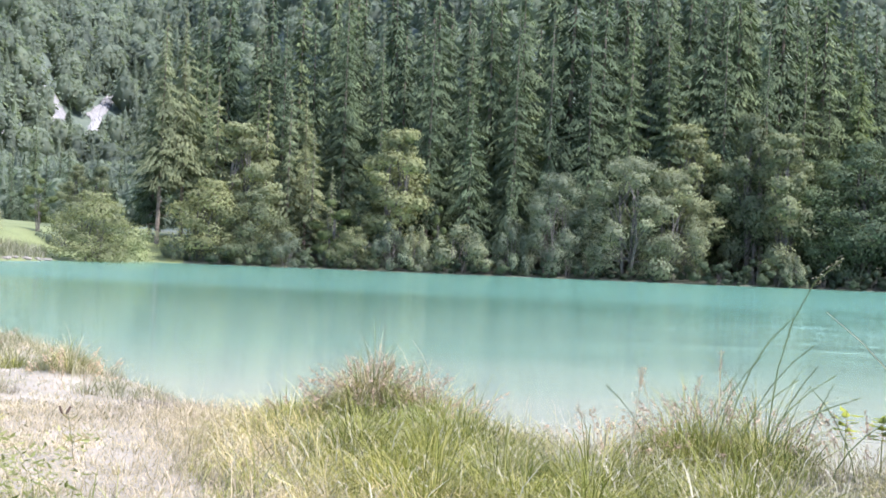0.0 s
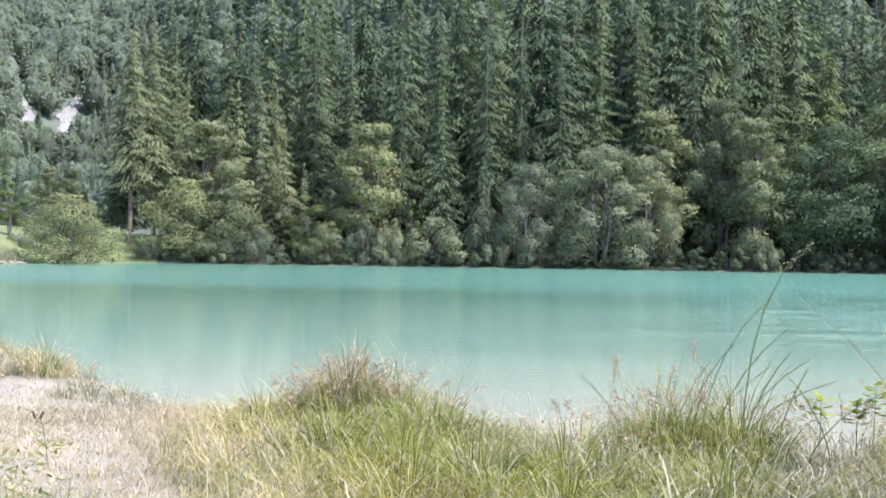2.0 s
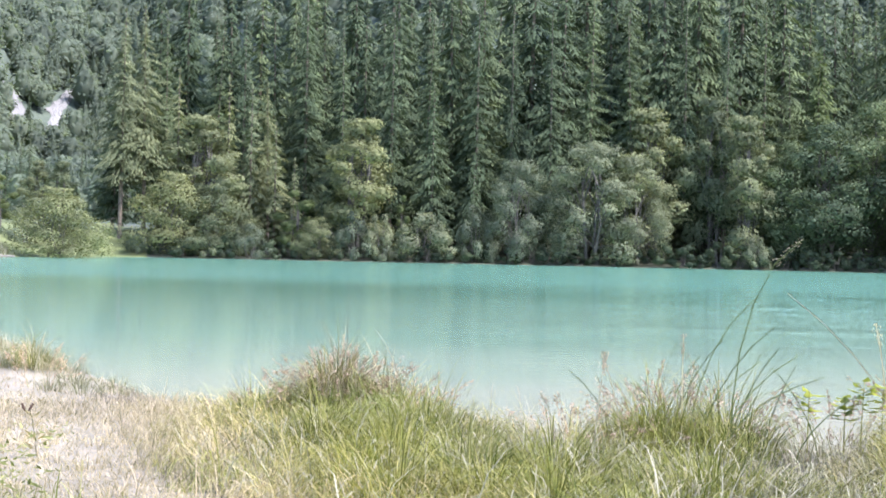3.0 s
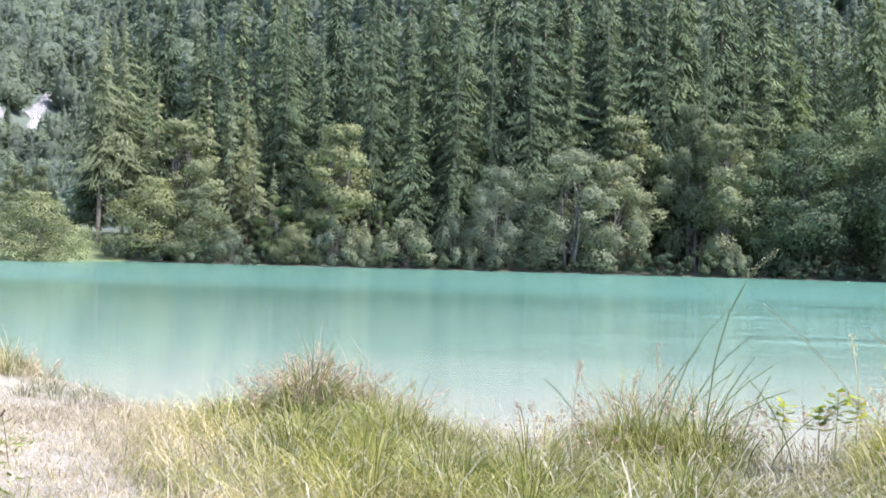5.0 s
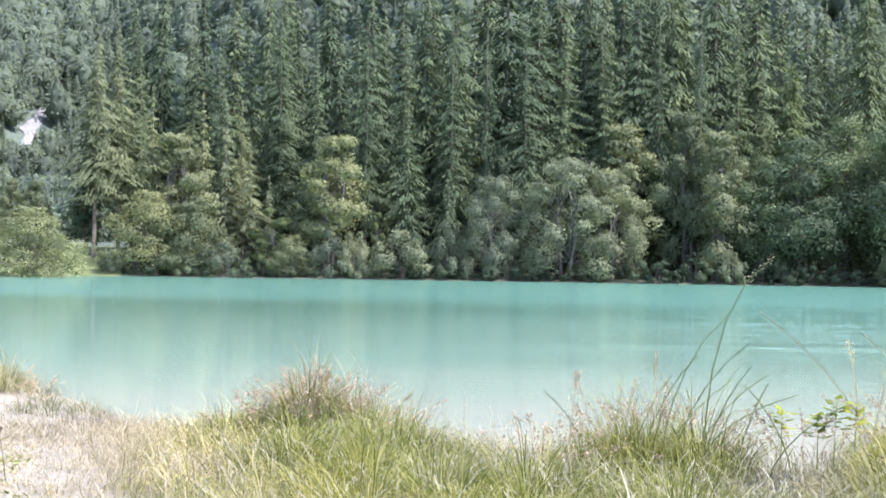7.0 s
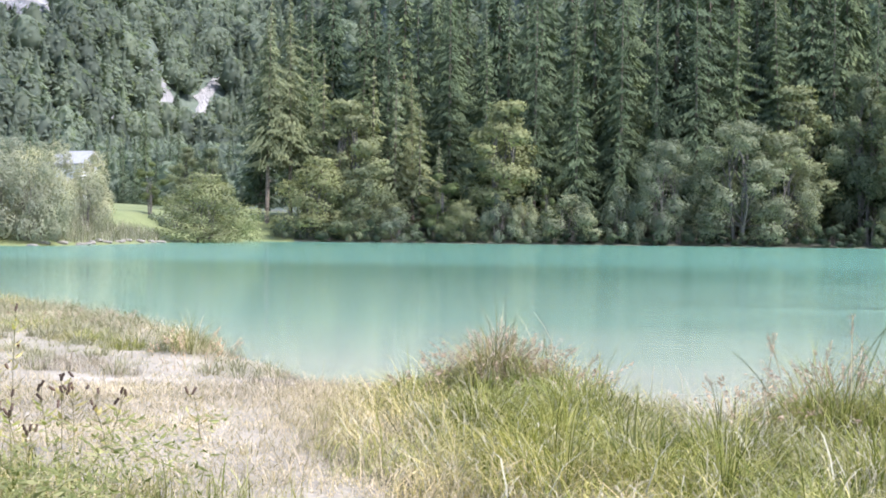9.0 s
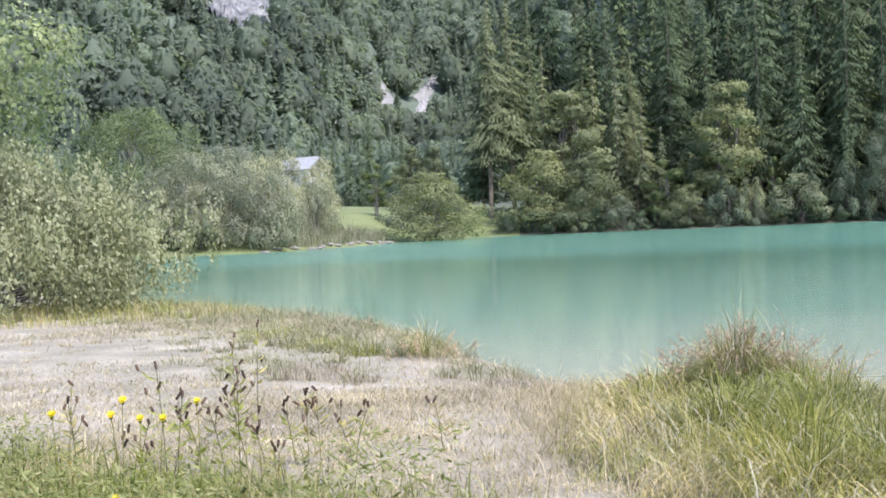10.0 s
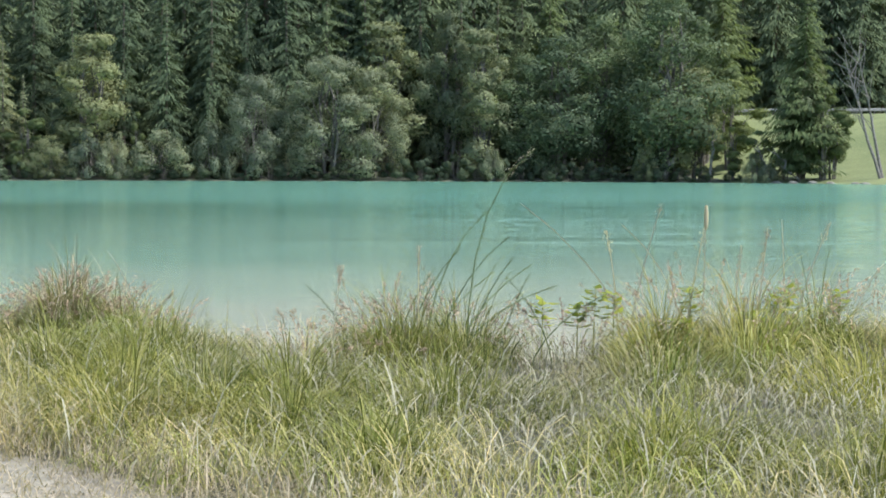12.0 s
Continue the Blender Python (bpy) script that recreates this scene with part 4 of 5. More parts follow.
def house():
    root = new("house")
    tagged(root, "small white gabled house with pale roof behind bushes", "house")
    z = ground_z(-88.4, 195.5)
    r = 13.4 - z
    w, l, e = 2.0, 3.0, r - 1.7
    bm = bmesh.new()
    vs = [bm.verts.new(p) for p in ((-w, -l, 0), (w, -l, 0), (w, l, 0), (-w, l, 0), (-w, -l, e), (w, -l, e), (w, l, e), (-w, l, e), (0, -l, r - 0.1), (0, l, r - 0.1))]
    for q in ((0, 1, 5, 8, 4), (1, 2, 6, 5), (2, 3, 7, 9, 6), (3, 0, 4, 7), (4, 8, 9, 7), (5, 6, 9, 8)):
        bm.faces.new([vs[i] for i in q])
    part("wall", bm, M_PLASTER, root)
    for s in (-1, 1):
        bm = bmesh.new()
        a, b = (0, r), (s * (w + 0.7), e - 0.45)
        pts = []
        for yy in (-l - 0.9, l + 0.6):
            pts += [(a[0], yy, a[1]), (b[0], yy, b[1]), (b[0], yy, b[1] + 0.16), (a[0], yy, a[1] + 0.18)]
        vs = [bm.verts.new(p) for p in pts]
        for q in ((0, 1, 2, 3), (4, 7, 6, 5), (0, 4, 5, 1), (1, 5, 6, 2), (2, 6, 7, 3), (3, 7, 4, 0)):
            bm.faces.new([vs[i] for i in q])
        part("roof", bm, M_ROOF, root)
        bm = bmesh.new()
        n = Vector((a[0] - b[0], 0, a[1] - b[1])).normalized()
        vs = []
        for yy in (-l - 1.0, -l - 0.9):
            for p, dz in ((a, -0.22), (b, -0.22), (b, 0.2), (a, 0.22)):
                vs.append(bm.verts.new((p[0], yy, p[1] + dz * 0.6)))
        for q in ((0, 1, 2, 3), (4, 7, 6, 5), (0, 4, 5, 1), (1, 5, 6, 2), (2, 6, 7, 3), (3, 7, 4, 0)):
            bm.faces.new([vs[i] for i in q])
        part("bargeboard", bm, M_ROOF, root, "pale timber bargeboard")
    for x, sill in ((-0.75, e - 1.5), (0.75, e - 1.5)):
        bm = bmesh.new()
        box(bm, x - 0.45, x + 0.45, -l - 0.05, -l + 0.02, sill, sill + 1.2)
        win = part("window", bm, M_WOOD, root)
        bm = bmesh.new()
        box(bm, x - 0.37, x + 0.37, -l - 0.07, -l - 0.04, sill + 0.08, sill + 1.12)
        part("pane", bm, M_GLASS, win)
    root.matrix_basis = pose(-88.2, 195.2 * DEPTH, z, 0, 0, 66)
    return root


house()

# ---- eastern end: road, guard rail, dead trees ----


def guard_rail():
    root = new("guard_rail")
    tagged(root, "galvanised steel guard rail along the road above the meadow", "guard rail")
    xs = np.arange(56, 112, 4.0)
    for x in xs:
        bm = bmesh.new()
        z = ground_z(x, 151.5)
        box(bm, x - 0.07, x + 0.07, 151.5 * DEPTH, 151.5 * DEPTH + 0.12, z - 0.3, z + 0.75)
        part("post", bm, M_RAIL, root)
    prof = [(0.0, 0.42), (-0.06, 0.48), (-0.06, 0.56), (0.0, 0.6), (-0.06, 0.64), (-0.06, 0.72), (0.0, 0.78), (0.03, 0.78), (0.03, 0.42)]
    verts, faces = [], []
    for x in xs:
        z = ground_z(x, 151.5)
        verts += [(x, 151.5 * DEPTH - 0.04 + a, z + b) for a, b in prof]
    n = len(prof)
    for i in range(len(xs) - 1):
        for k in range(n):
            q = (k + 1) % n
            faces.append((i * n + k, i * n + q, (i + 1) * n + q, (i + 1) * n + k))
    link_mesh("rail", verts, faces, M_RAIL, root)
    # the carriageway behind it
    verts, faces = [], []
    for i, x in enumerate(xs):
        for yy in (152.2, 158.0):
            verts.append((x, yy * DEPTH, max(ground_z(x, 152.2), ground_z(x, 158.0)) + 0.12))
            verts.append((x, yy * DEPTH, ground_z(x, yy) - 0.4))
    for i in range(len(xs) - 1):
        a, b = i * 4, (i + 1) * 4
        faces += [(a, b, b + 2, a + 2), (a, a + 1, b + 1, b), (a + 2, b + 2, b + 3, a + 3)]
    tagged(link_mesh("road", verts, faces, M_ASPHALT), "grey asphalt road above the meadow", "road", kind="structure")


guard_rail()


def dead_tree(x, y, top, lean, seed, label, branches=16):
    rng = np.random.default_rng(seed)
    root = new("dead_tree")
    tagged(root, label, "tree", "dead trees of the far shore")
    p = [Vector((lean[0] * t * top, lean[1] * t * top, top * t - 0.4 * (1 - t))) for t in np.linspace(0, 1, 7)]
    for i in range(1, 6):
        p[i] += Vector(rng.normal(0, 0.12, 3))
    v, f = tube(p, [0.17 * (1 - 0.9 * t) + 0.02 for t in np.linspace(0, 1, 7)], 7)
    link_mesh("trunk", v, f, M_DEAD, root)
    for k in range(branches):
        t = rng.uniform(0.3, 0.98)
        q = p[min(5, int(t * 6))].lerp(p[min(6, int(t * 6) + 1)], t * 6 % 1)
        d = Vector((lean[0] + rng.normal(0, 0.5), rng.normal(0, 0.4), rng.uniform(0.4, 1.0))).normalized()
        ln = top * rng.uniform(0.12, 0.32)
        v, f = tube([q, q + d * ln * 0.5 + Vector(rng.normal(0, 0.06, 3)), q + d * ln + Vector((0, 0, 0.2 * ln))], [0.06, 0.035, 0.01], 5)
        link_mesh("branch", v, f, M_DEAD, root)
    root.matrix_basis = pose(x, y * DEPTH, ground_z(x, y))
    return root


dead_tree(67.2, 116.4, 12.0, (-0.33, 0.0), 1, "bleached leafless tree leaning over the bank", 20)
dead_tree(67.4, 116.4, 12.6, (-0.2, 0.05), 6, "bleached leafless tree leaning over the bank", 14)
dead_tree(58.5, 121.2, 3.6, (-0.6, -0.1), 2, "fallen grey branch tangle at the waterline", 12)
dead_tree(60.6, 120.2, 3.2, (-0.9, -0.1), 3, "broken grey trunk leaning at the waterline", 9)
dead_tree(47.0, 124.3, 2.6, (0.7, -0.1), 4, "grey root tangle under the trees at the waterline", 12)
dead_tree(52.3, 123.2, 5.4, (0.08, 0.0), 5, "thin bare sapling at the water's edge", 6)

# ---- near bank: willow bush and tree ----
NEAR_BUSH = broadleaf("willow_bush", 3.1, 8.2, 120, M_BUSH, "large sunlit willow bush with upright pale shoots on the bank", 58000, 0.085, 0.0, 150, 7, group="near bank shrubs", upright=0.9, category="shrub", dome=True)
stand(NEAR_BUSH, -15.3, 19.8, ground_z(-15.3, 19.8) - 0.05, 0.5, 0.94, 1.0)
NEAR_TREE = broadleaf("ash_tree", 9.5, 8.0, 121, M_NEARTREE, "tall leafy green tree behind the willow bush", 26000, 0.13, 0.06, 70, 3, group="near bank shrubs")
stand(NEAR_TREE, -26.2, 31.0, ground_z(-26.2, 31.0) - 0.1, 1.0, 1.25, 1.0)

# ---- near bank: grass ----
def blades(x, y, length, width, lean, rng, curl=0.6, way=None, segments=3):
    """Bent grass blades rooted at x, y: vertices and faces (quads, closed to a point)."""
    n = len(x)
    z = height(x, y)
    a = rng.uniform(0, 6.28, n) if way is None else way
    out = np.stack([np.cos(a), np.sin(a), 0 * a], 1)
    side = np.stack([-np.sin(a), np.cos(a), 0 * a], 1)
    twist = rng.normal(0, 0.5, n)[:, None]
    side = unit(side + out * twist)
    root = np.stack([x, y * DEPTH, z - 0.02], 1)
    rows = []
    pos = root
    angle = lean * 0.35
    for s in range(segments + 1):
        w = (width * (1 - (s / segments) ** 1.6) + 0.0006)[:, None]
        rows += [pos - side * w * 0.5, pos + side * w * 0.5]
        step = (length / segments)[:, None]
        pos = pos + step * (out * np.sin(angle)[:, None] + np.array([0, 0, 1]) * np.cos(angle)[:, None])
        angle = angle + lean * (0.35 + curl * (s + 1) / segments)
    verts = np.stack(rows, 1).reshape(-1, 3)
    k = 2 * (segments + 1)
    i = np.arange(n)[:, None] * k
    quads = np.concatenate([i + [2 * s, 2 * s + 1, 2 * s + 3, 2 * s + 2] for s in range(segments)], 1).reshape(-1, 4)
    return verts, quads


def grass_patch(name, x, y, length, width, lean, mat, label, seed, **more):
    rng = np.random.default_rng(seed)
    v, f = blades(x, y, length, width, lean, rng, **more)
    return tagged(link_mesh(name, v, f, mat), label, "grass", kind="stuff")


def tussock(x, y, r, n, length, mat, label, seed, width=0.009, spread=1.0):
    """A sedge tussock: long arching blades from one crown."""
    rng = np.random.default_rng(seed)
    a = rng.uniform(0, 6.28, n)
    q = r * np.sqrt(rng.random(n))
    px, py = x + q * np.cos(a), y + q * np.sin(a)
    ln = length * rng.uniform(0.55, 1.15, n)
    lean = spread * np.clip(np.abs(rng.normal(0.3, 0.35, n)) + 0.85 * q / r, 0.02, 1.8)
    ln = ln * (1.1 - 0.35 * q / r) * rng.choice([0.6, 1.0, 1.15], n)
    v, f = blades(px, py, ln, width * rng.uniform(0.6, 1.3, n), lean, rng, way=a + rng.normal(0, 0.5, n), curl=0.85, segments=5)
    return tagged(link_mesh("grass_tussock", v, f, mat), label, "grass", "tussocks on the bank", kind="stuff")


rng = np.random.default_rng(31)
# the long grass of the bank: many small crowns whose blades arch outwards
n = 1000
cx_, cy_ = rng.uniform(-2.6, 7.0, n), rng.uniform(3.4, 11.4, n)
ok = (lake_distance(cx_, cy_) > 0.12) & (waves(cx_, cy_, 0.3, 31) > -0.28) & (lush(cx_, cy_) > -0.12) & (np.abs(cx_) < 0.5 * cy_ + 1.4)
cx_, cy_ = cx_[ok], cy_[ok]
per = 130
m = len(cx_)
a = rng.uniform(0, 6.28, (m, per))
crown = rng.uniform(0.05, 0.16, m)[:, None]
q = crown * np.sqrt(rng.random((m, per)))
x = (cx_[:, None] + q * np.cos(a)).ravel()
y = (cy_[:, None] + q * np.sin(a)).ravel()
tall = rng.uniform(0.24, 0.58, m) * (0.14 + 0.86 * np.clip((lake_distance(cx_, cy_) - 0.7) / 3.0, 0, 1)) * np.clip(0.45 + lush(cx_, cy_), 0.3, 1) * (1 + 0.5 * waves(cx_, cy_, 0.4, 29))
ln = (tall[:, None] * rng.uniform(0.5, 1.15, (m, per))).ravel()
lean = np.clip(rng.normal(0.95, 0.4, (m, per)) + 0.2 * q / crown, 0.08, 1.9).ravel()
grass_patch("bank_grass", x, y, ln, rng.uniform(0.002, 0.0052, m * per), lean, M_GRASS, "long matted green and straw grass on the bank", 32, way=(a + rng.normal(0, 0.5, (m, per))).ravel(), curl=0.8, segments=4)
# long arching blades thrown across the mat
n = 17000
x, y = rng.uniform(-2.1, 6.6, n), rng.uniform(3.6, 9.6, n)
ok = (lake_distance(x, y) > 1.2) & (waves(x, y, 0.3, 31) > -0.2) & (lush(x, y) > 0.05) & (np.abs(x) < 0.5 * y + 1.6)
x, y = x[ok], y[ok]
fling = 3.0 * (waves(x, y, 0.5, 27) > 0) + 1.2 * waves(x, y, 0.35, 28) + rng.normal(0, 0.7, len(x))
reach = rng.uniform(0.4, 0.85, len(x)) * (0.45 + 0.55 * np.clip((lake_distance(x, y) - 0.8) / 2.4, 0, 1))
grass_patch("arching_grass", x, y, reach, rng.uniform(0.0022, 0.005, len(x)), np.clip(rng.normal(1.1, 0.3, len(x)), 0.4, 1.8), M_GRASS, "long arching grass blades over the mat", 42, way=fling, curl=0.8, segments=6)
# dead straw lying over it
n = 8000
x, y = rng.uniform(-2.2, 6.6, n), rng.uniform(3.6, 9.8, n)
ok = (lake_distance(x, y) > 0.2) & (lush(x, y) > 0.05) & (np.abs(x) < 0.5 * y + 1.6)
x, y = x[ok], y[ok]
grass_patch("straw_grass", x, y, rng.uniform(0.3, 0.62, len(x)) * (0.25 + 0.75 * np.clip((lake_distance(x, y) - 0.6) / 2.6, 0, 1)), rng.uniform(0.004, 0.009, len(x)), np.clip(rng.normal(1.1, 0.35, len(x)), 0.2, 2.0), M_STALK, "bleached straw blades lying over the green grass", 37, curl=0.9, segments=4)

# named tussocks: x, y, radius, blades, length, material, blade width
for k, (tx, ty, r, m, ln, mat, w) in enumerate((
        (-0.85, 8.5, 0.22, 1300, 0.62, M_GRASS, 0.006), (-0.95, 8.35, 0.2, 520, 0.46, M_GREEN, 0.008), (-0.5, 8.45, 0.36, 1200, 0.48, M_GRASS, 0.006), (-1.4, 8.2, 0.32, 900, 0.40, M_GREEN, 0.007), (-0.85, 7.4, 0.40, 1200, 0.46, M_GREEN, 0.007),
        (-0.2, 7.6, 0.5, 1300, 0.5, M_GREEN, 0.006), (-0.35, 6.8, 0.4, 1200, 0.52, M_GREEN, 0.006), (1.2, 7.6, 0.24, 560, 0.74, M_GREEN, 0.0055), (1.68, 7.5, 0.30, 560, 0.82, M_GREEN, 0.0055), (1.45, 7.8, 0.30, 200, 0.66, M_STALK, 0.004), (1.3, 7.4, 0.34, 620, 0.58, M_GREEN, 0.006), (0.95, 7.5, 0.25, 400, 0.42, M_GRASS, 0.005),
        (2.85, 7.3, 0.26, 800, 0.74, M_GREEN, 0.0065), (3.3, 7.1, 0.30, 800, 0.84, M_GRASS, 0.0065), (3.85, 7.3, 0.30, 800, 0.72, M_GREEN, 0.0065), (4.6, 7.2, 0.4, 800, 0.64, M_GRASS, 0.006), (2.6, 6.6, 0.5, 1200, 0.5, M_GRASS, 0.007), (1.3, 6.2, 0.6, 1200, 0.46, M_GREEN, 0.007),
        (0.5, 6.4, 0.5, 1200, 0.48, M_GREEN, 0.006), (3.6, 6.2, 0.6, 1200, 0.5, M_GREEN, 0.007), (2.2, 5.2, 0.5, 900, 0.44, M_GREEN, 0.007), (0.9, 5.2, 0.4, 700, 0.40, M_GRASS, 0.007),
        (-0.8, 8.5, 0.16, 600, 0.66, M_RUST, 0.005), (-0.55, 6.35, 0.3, 700, 0.5, M_GREEN, 0.0065), (-0.3, 5.75, 0.3, 800, 0.56, M_GREEN, 0.006), (0.05, 6.2, 0.3, 700, 0.56, M_GREEN, 0.006), (0.45, 5.6, 0.3, 700, 0.56, M_GREEN, 0.006), (0.15, 5.75, 0.3, 600, 0.46, M_GREEN, 0.0065), (0.75, 5.0, 0.3, 600, 0.46, M_GREEN, 0.0065), (1.9, 4.9, 0.35, 700, 0.5, M_GREEN, 0.0065), (3.3, 5.0, 0.4, 800, 0.5, M_GREEN, 0.0065), (2.6, 4.5, 0.35, 700, 0.46, M_GREEN, 0.0065), (4.0, 5.6, 0.4, 800, 0.5, M_GREEN, 0.0065), (-4.35, 12.3, 0.2, 420, 0.5, M_SHORE, 0.006), (-4.6, 12.5, 0.2, 300, 0.44, M_SHORE, 0.006), (-4.42, 12.35, 0.2, 260, 0.5, M_GREEN, 0.006), (-6.1, 13.6, 0.4, 520, 0.32, M_GRASS, 0.006), (-7.2, 14.9, 0.5, 600, 0.34, M_GRASS, 0.006), (-5.3, 13.0, 0.3, 400, 0.30, M_GREEN, 0.006))):
    tussock(tx, ty, r, m, ln, mat, "arching sedge tussock with green and straw blades on the bank", 200 + k, w)

# withered fringe where the long grass thins out
n = 40000
x, y = rng.uniform(-3.2, 2.2, n), rng.uniform(3.9, 9.8, n)
edge = lush(x, y) + 0.25 * waves(x, y, 0.3, 33)
ok = (lake_distance(x, y) > 0.3) & (rng.random(n) < np.exp(-(edge / 0.3) ** 2))
x, y = x[ok], y[ok]
grass_patch("withered_fringe", x, y, rng.uniform(0.08, 0.38, len(x)), rng.uniform(0.003, 0.006, len(x)), np.clip(rng.normal(1.3, 0.45, len(x)), 0.1, 2.2), M_DRY, "withered straw fringe along the long grass", 46, curl=0.7, segments=3)
n = 11000
x, y = rng.uniform(-2.1, 6.6, n), rng.uniform(3.6, 9.4, n)
ok = (lake_distance(x, y) > 1.0) & (lush(x, y) > 0.1) & (np.abs(x) < 0.5 * y + 1.6) & (rng.random(n) < 0.45 + 0.3 * x)
x, y = x[ok], y[ok]
grass_patch("bleached_grass", x, y, rng.uniform(0.3, 0.65, len(x)), rng.uniform(0.002, 0.0042, len(x)), np.clip(rng.normal(1.2, 0.35, len(x)), 0.3, 2.0), M_DRY, "bleached fine blades bent over the long grass", 47, curl=0.9, segments=5)

# short dry grass over the open ground
n = 150000
q = rng.random(n)
y = 3.6 + 19.5 * q ** 1.3
x = rng.uniform(-1, 1, n) * (0.32 * y + 1.3) - 0.40 * y
d = lake_distance(x, y)
bare = waves(x, y, 0.35, 12) + 0.9 * waves(x, y, 1.1, 22) + 2.5 * np.exp(-((x + 2.5) / 0.75) ** 2 - ((y - 8.05) / 0.45) ** 2)
ok = (d > 0.15) & (lush(x, y) < 0.15) & (rng.random(n) < 0.72 - 0.6 * bare)
x, y = x[ok], y[ok]
grass_patch("dry_turf", x, y, rng.uniform(0.04, 0.14, len(x)) * (1 + 0.8 * waves(x, y, 0.3, 19)), rng.uniform(0.004, 0.009, len(x)), np.clip(rng.normal(2.4, 0.5, len(x)), 0.5, 3.2), M_DRY, "short bleached dry grass on the open bank", 33, segments=2)

# bleached blades lying on the near ground
n = 34000
x, y = rng.uniform(-5.0, 1.0, n), 3.8 + 6.0 * rng.random(n) ** 1.4
ok = (lake_distance(x, y) > 0.6) & (lush(x, y) < 0.25)
x, y = x[ok], y[ok]
grass_patch("lying_straw", x, y, rng.uniform(0.07, 0.2, len(x)), rng.uniform(0.003, 0.006, len(x)), np.clip(rng.normal(1.7, 0.35, len(x)), 0.5, 2.4), M_DRY, "bleached blades of dead grass lying on the bank", 43, segments=3, curl=0.4)

# taller fringe along the water, rusty by the inlet
n = 30000
x, y = rng.uniform(-13, -2.2, n), rng.uniform(9, 23.5, n)
d = lake_distance(x, y)
ok = (d > 0.05) & (rng.random(n) < np.clip(1.15 - d / (4.2 + 2.2 * waves(x, y, 0.4, 14)), 0, 0.8)) & (y > 11.0) & ((x < -5.0) | (rng.random(n) < 0.3))
xa, ya = x[ok], y[ok]
grass_patch("shore_grass", xa, ya, rng.uniform(0.08, 0.26, len(xa)) * np.clip(1.2 - 0.2 * d[ok], 0.45, 1), rng.uniform(0.006, 0.011, len(xa)), np.clip(rng.normal(1.25, 0.4, len(xa)), 0.05, 2.0), M_SHORE, "pale green grass fringe along the waterline", 34)
n = 15000
x, y = rng.uniform(-17, -6.0, n), rng.uniform(12.0, 22.5, n)
ok = (lake_distance(x, y) > 0.1) & (np.hypot((x + 14.6) / 5.0, (y - 19.2) / 4.0) < 1.0 + 0.25 * waves(x, y, 0.5, 17)) & (x > -15.6)
xa, ya = x[ok], y[ok]
grass_patch("foot_grass", xa, ya, rng.uniform(0.12, 0.38, len(xa)), rng.uniform(0.005, 0.010, len(xa)), np.clip(rng.normal(0.7, 0.35, len(xa)), 0.05, 1.6), M_GRASS, "tangled pale grass round the foot of the willow bush", 39)
n = 15000
x, y = rng.uniform(-5.4, -2.2, n), rng.uniform(9.0, 13.6, n)
d = lake_distance(x, y)
ok = (d > 0.02) & (d < 1.5 + 0.9 * waves(x, y, 0.3, 15)) & (waves(x, y, 0.16, 25) > -0.25) & (lush(x, y) < -0.1)
xa, ya = x[ok], y[ok]
grass_patch("rusty_grass", xa, ya, rng.uniform(0.04, 0.17, len(xa)), rng.uniform(0.004, 0.008, len(xa)), np.clip(rng.normal(0.9, 0.4, len(xa)), 0.05, 1.4), M_RUST, "low rusty brown dry plants by the inlet", 35, segments=2)

# straw-green tufts standing along the water
n = 900
cx_, cy_ = rng.uniform(-13, -2.6, n), rng.uniform(10.4, 23.0, n)
d = lake_distance(cx_, cy_)
ok = (d > 0.15) & (d < 3.2 + 1.8 * waves(cx_, cy_, 0.6, 23)) & (lush(cx_, cy_) < -0.3) & ((cx_ < -5.2) | (rng.random(n) < 0.2))
cx_, cy_ = cx_[ok], cy_[ok]
m, per = len(cx_), 60
a = rng.uniform(0, 6.28, (m, per))
q = rng.uniform(0.06, 0.2, m)[:, None] * np.sqrt(rng.random((m, per)))
tall = rng.uniform(0.14, 0.44, m) * np.clip(1.1 - 0.2 * lake_distance(cx_, cy_), 0.4, 1)
grass_patch("shore_tufts", (cx_[:, None] + q * np.cos(a)).ravel(), (cy_[:, None] + q * np.sin(a)).ravel(), (tall[:, None] * rng.uniform(0.5, 1.2, (m, per))).ravel(), rng.uniform(0.005, 0.010, m * per), np.clip(rng.normal(1.2, 0.4, m * per), 0.05, 2.0), M_SHORE, "straw-green grass tufts along the waterline", 44, way=a.ravel(), segments=3)

# tall pale grass on the promontory's point
x, y = REEDS
grass_patch("reed_grass", x, y, rng.uniform(0.5, 1.4, len(x)), rng.uniform(0.03, 0.06, len(x)), np.clip(rng.normal(0.4, 0.25, len(x)), 0.02, 1.2), M_SHORE, "tall pale grass on the promontory's point", 45, segments=3)

# leafy herbs in the near grass
n = 36000
x, y = rng.uniform(-5.2, -1.6, n), rng.uniform(4.0, 6.6, n)
fade = (6.3 - y) + 0.8 * waves(x, y, 0.25, 24) - 0.6 * (x + 4.0)
ok = (rng.random(n) < np.clip(fade * 0.5, 0, 1)) & (lush(x, y) < -0.5) & (x < -1.9)
x, y = x[ok], y[ok]
m = len(x)
c = np.stack([x, y * DEPTH, height(x, y) + rng.uniform(0.03, 0.36, m)], 1)
a = rng.uniform(0, 6.28, m)
ln = rng.uniform(0.025, 0.068, m)
v, f = leaves(c, np.stack([np.cos(a), np.sin(a), rng.uniform(-0.2, 0.9, m)], 1), np.tile([0, -0.3, 1.0], (m, 1)) + rng.normal(0, 0.3, (m, 3)), ln, ln * 0.28, 0.2)
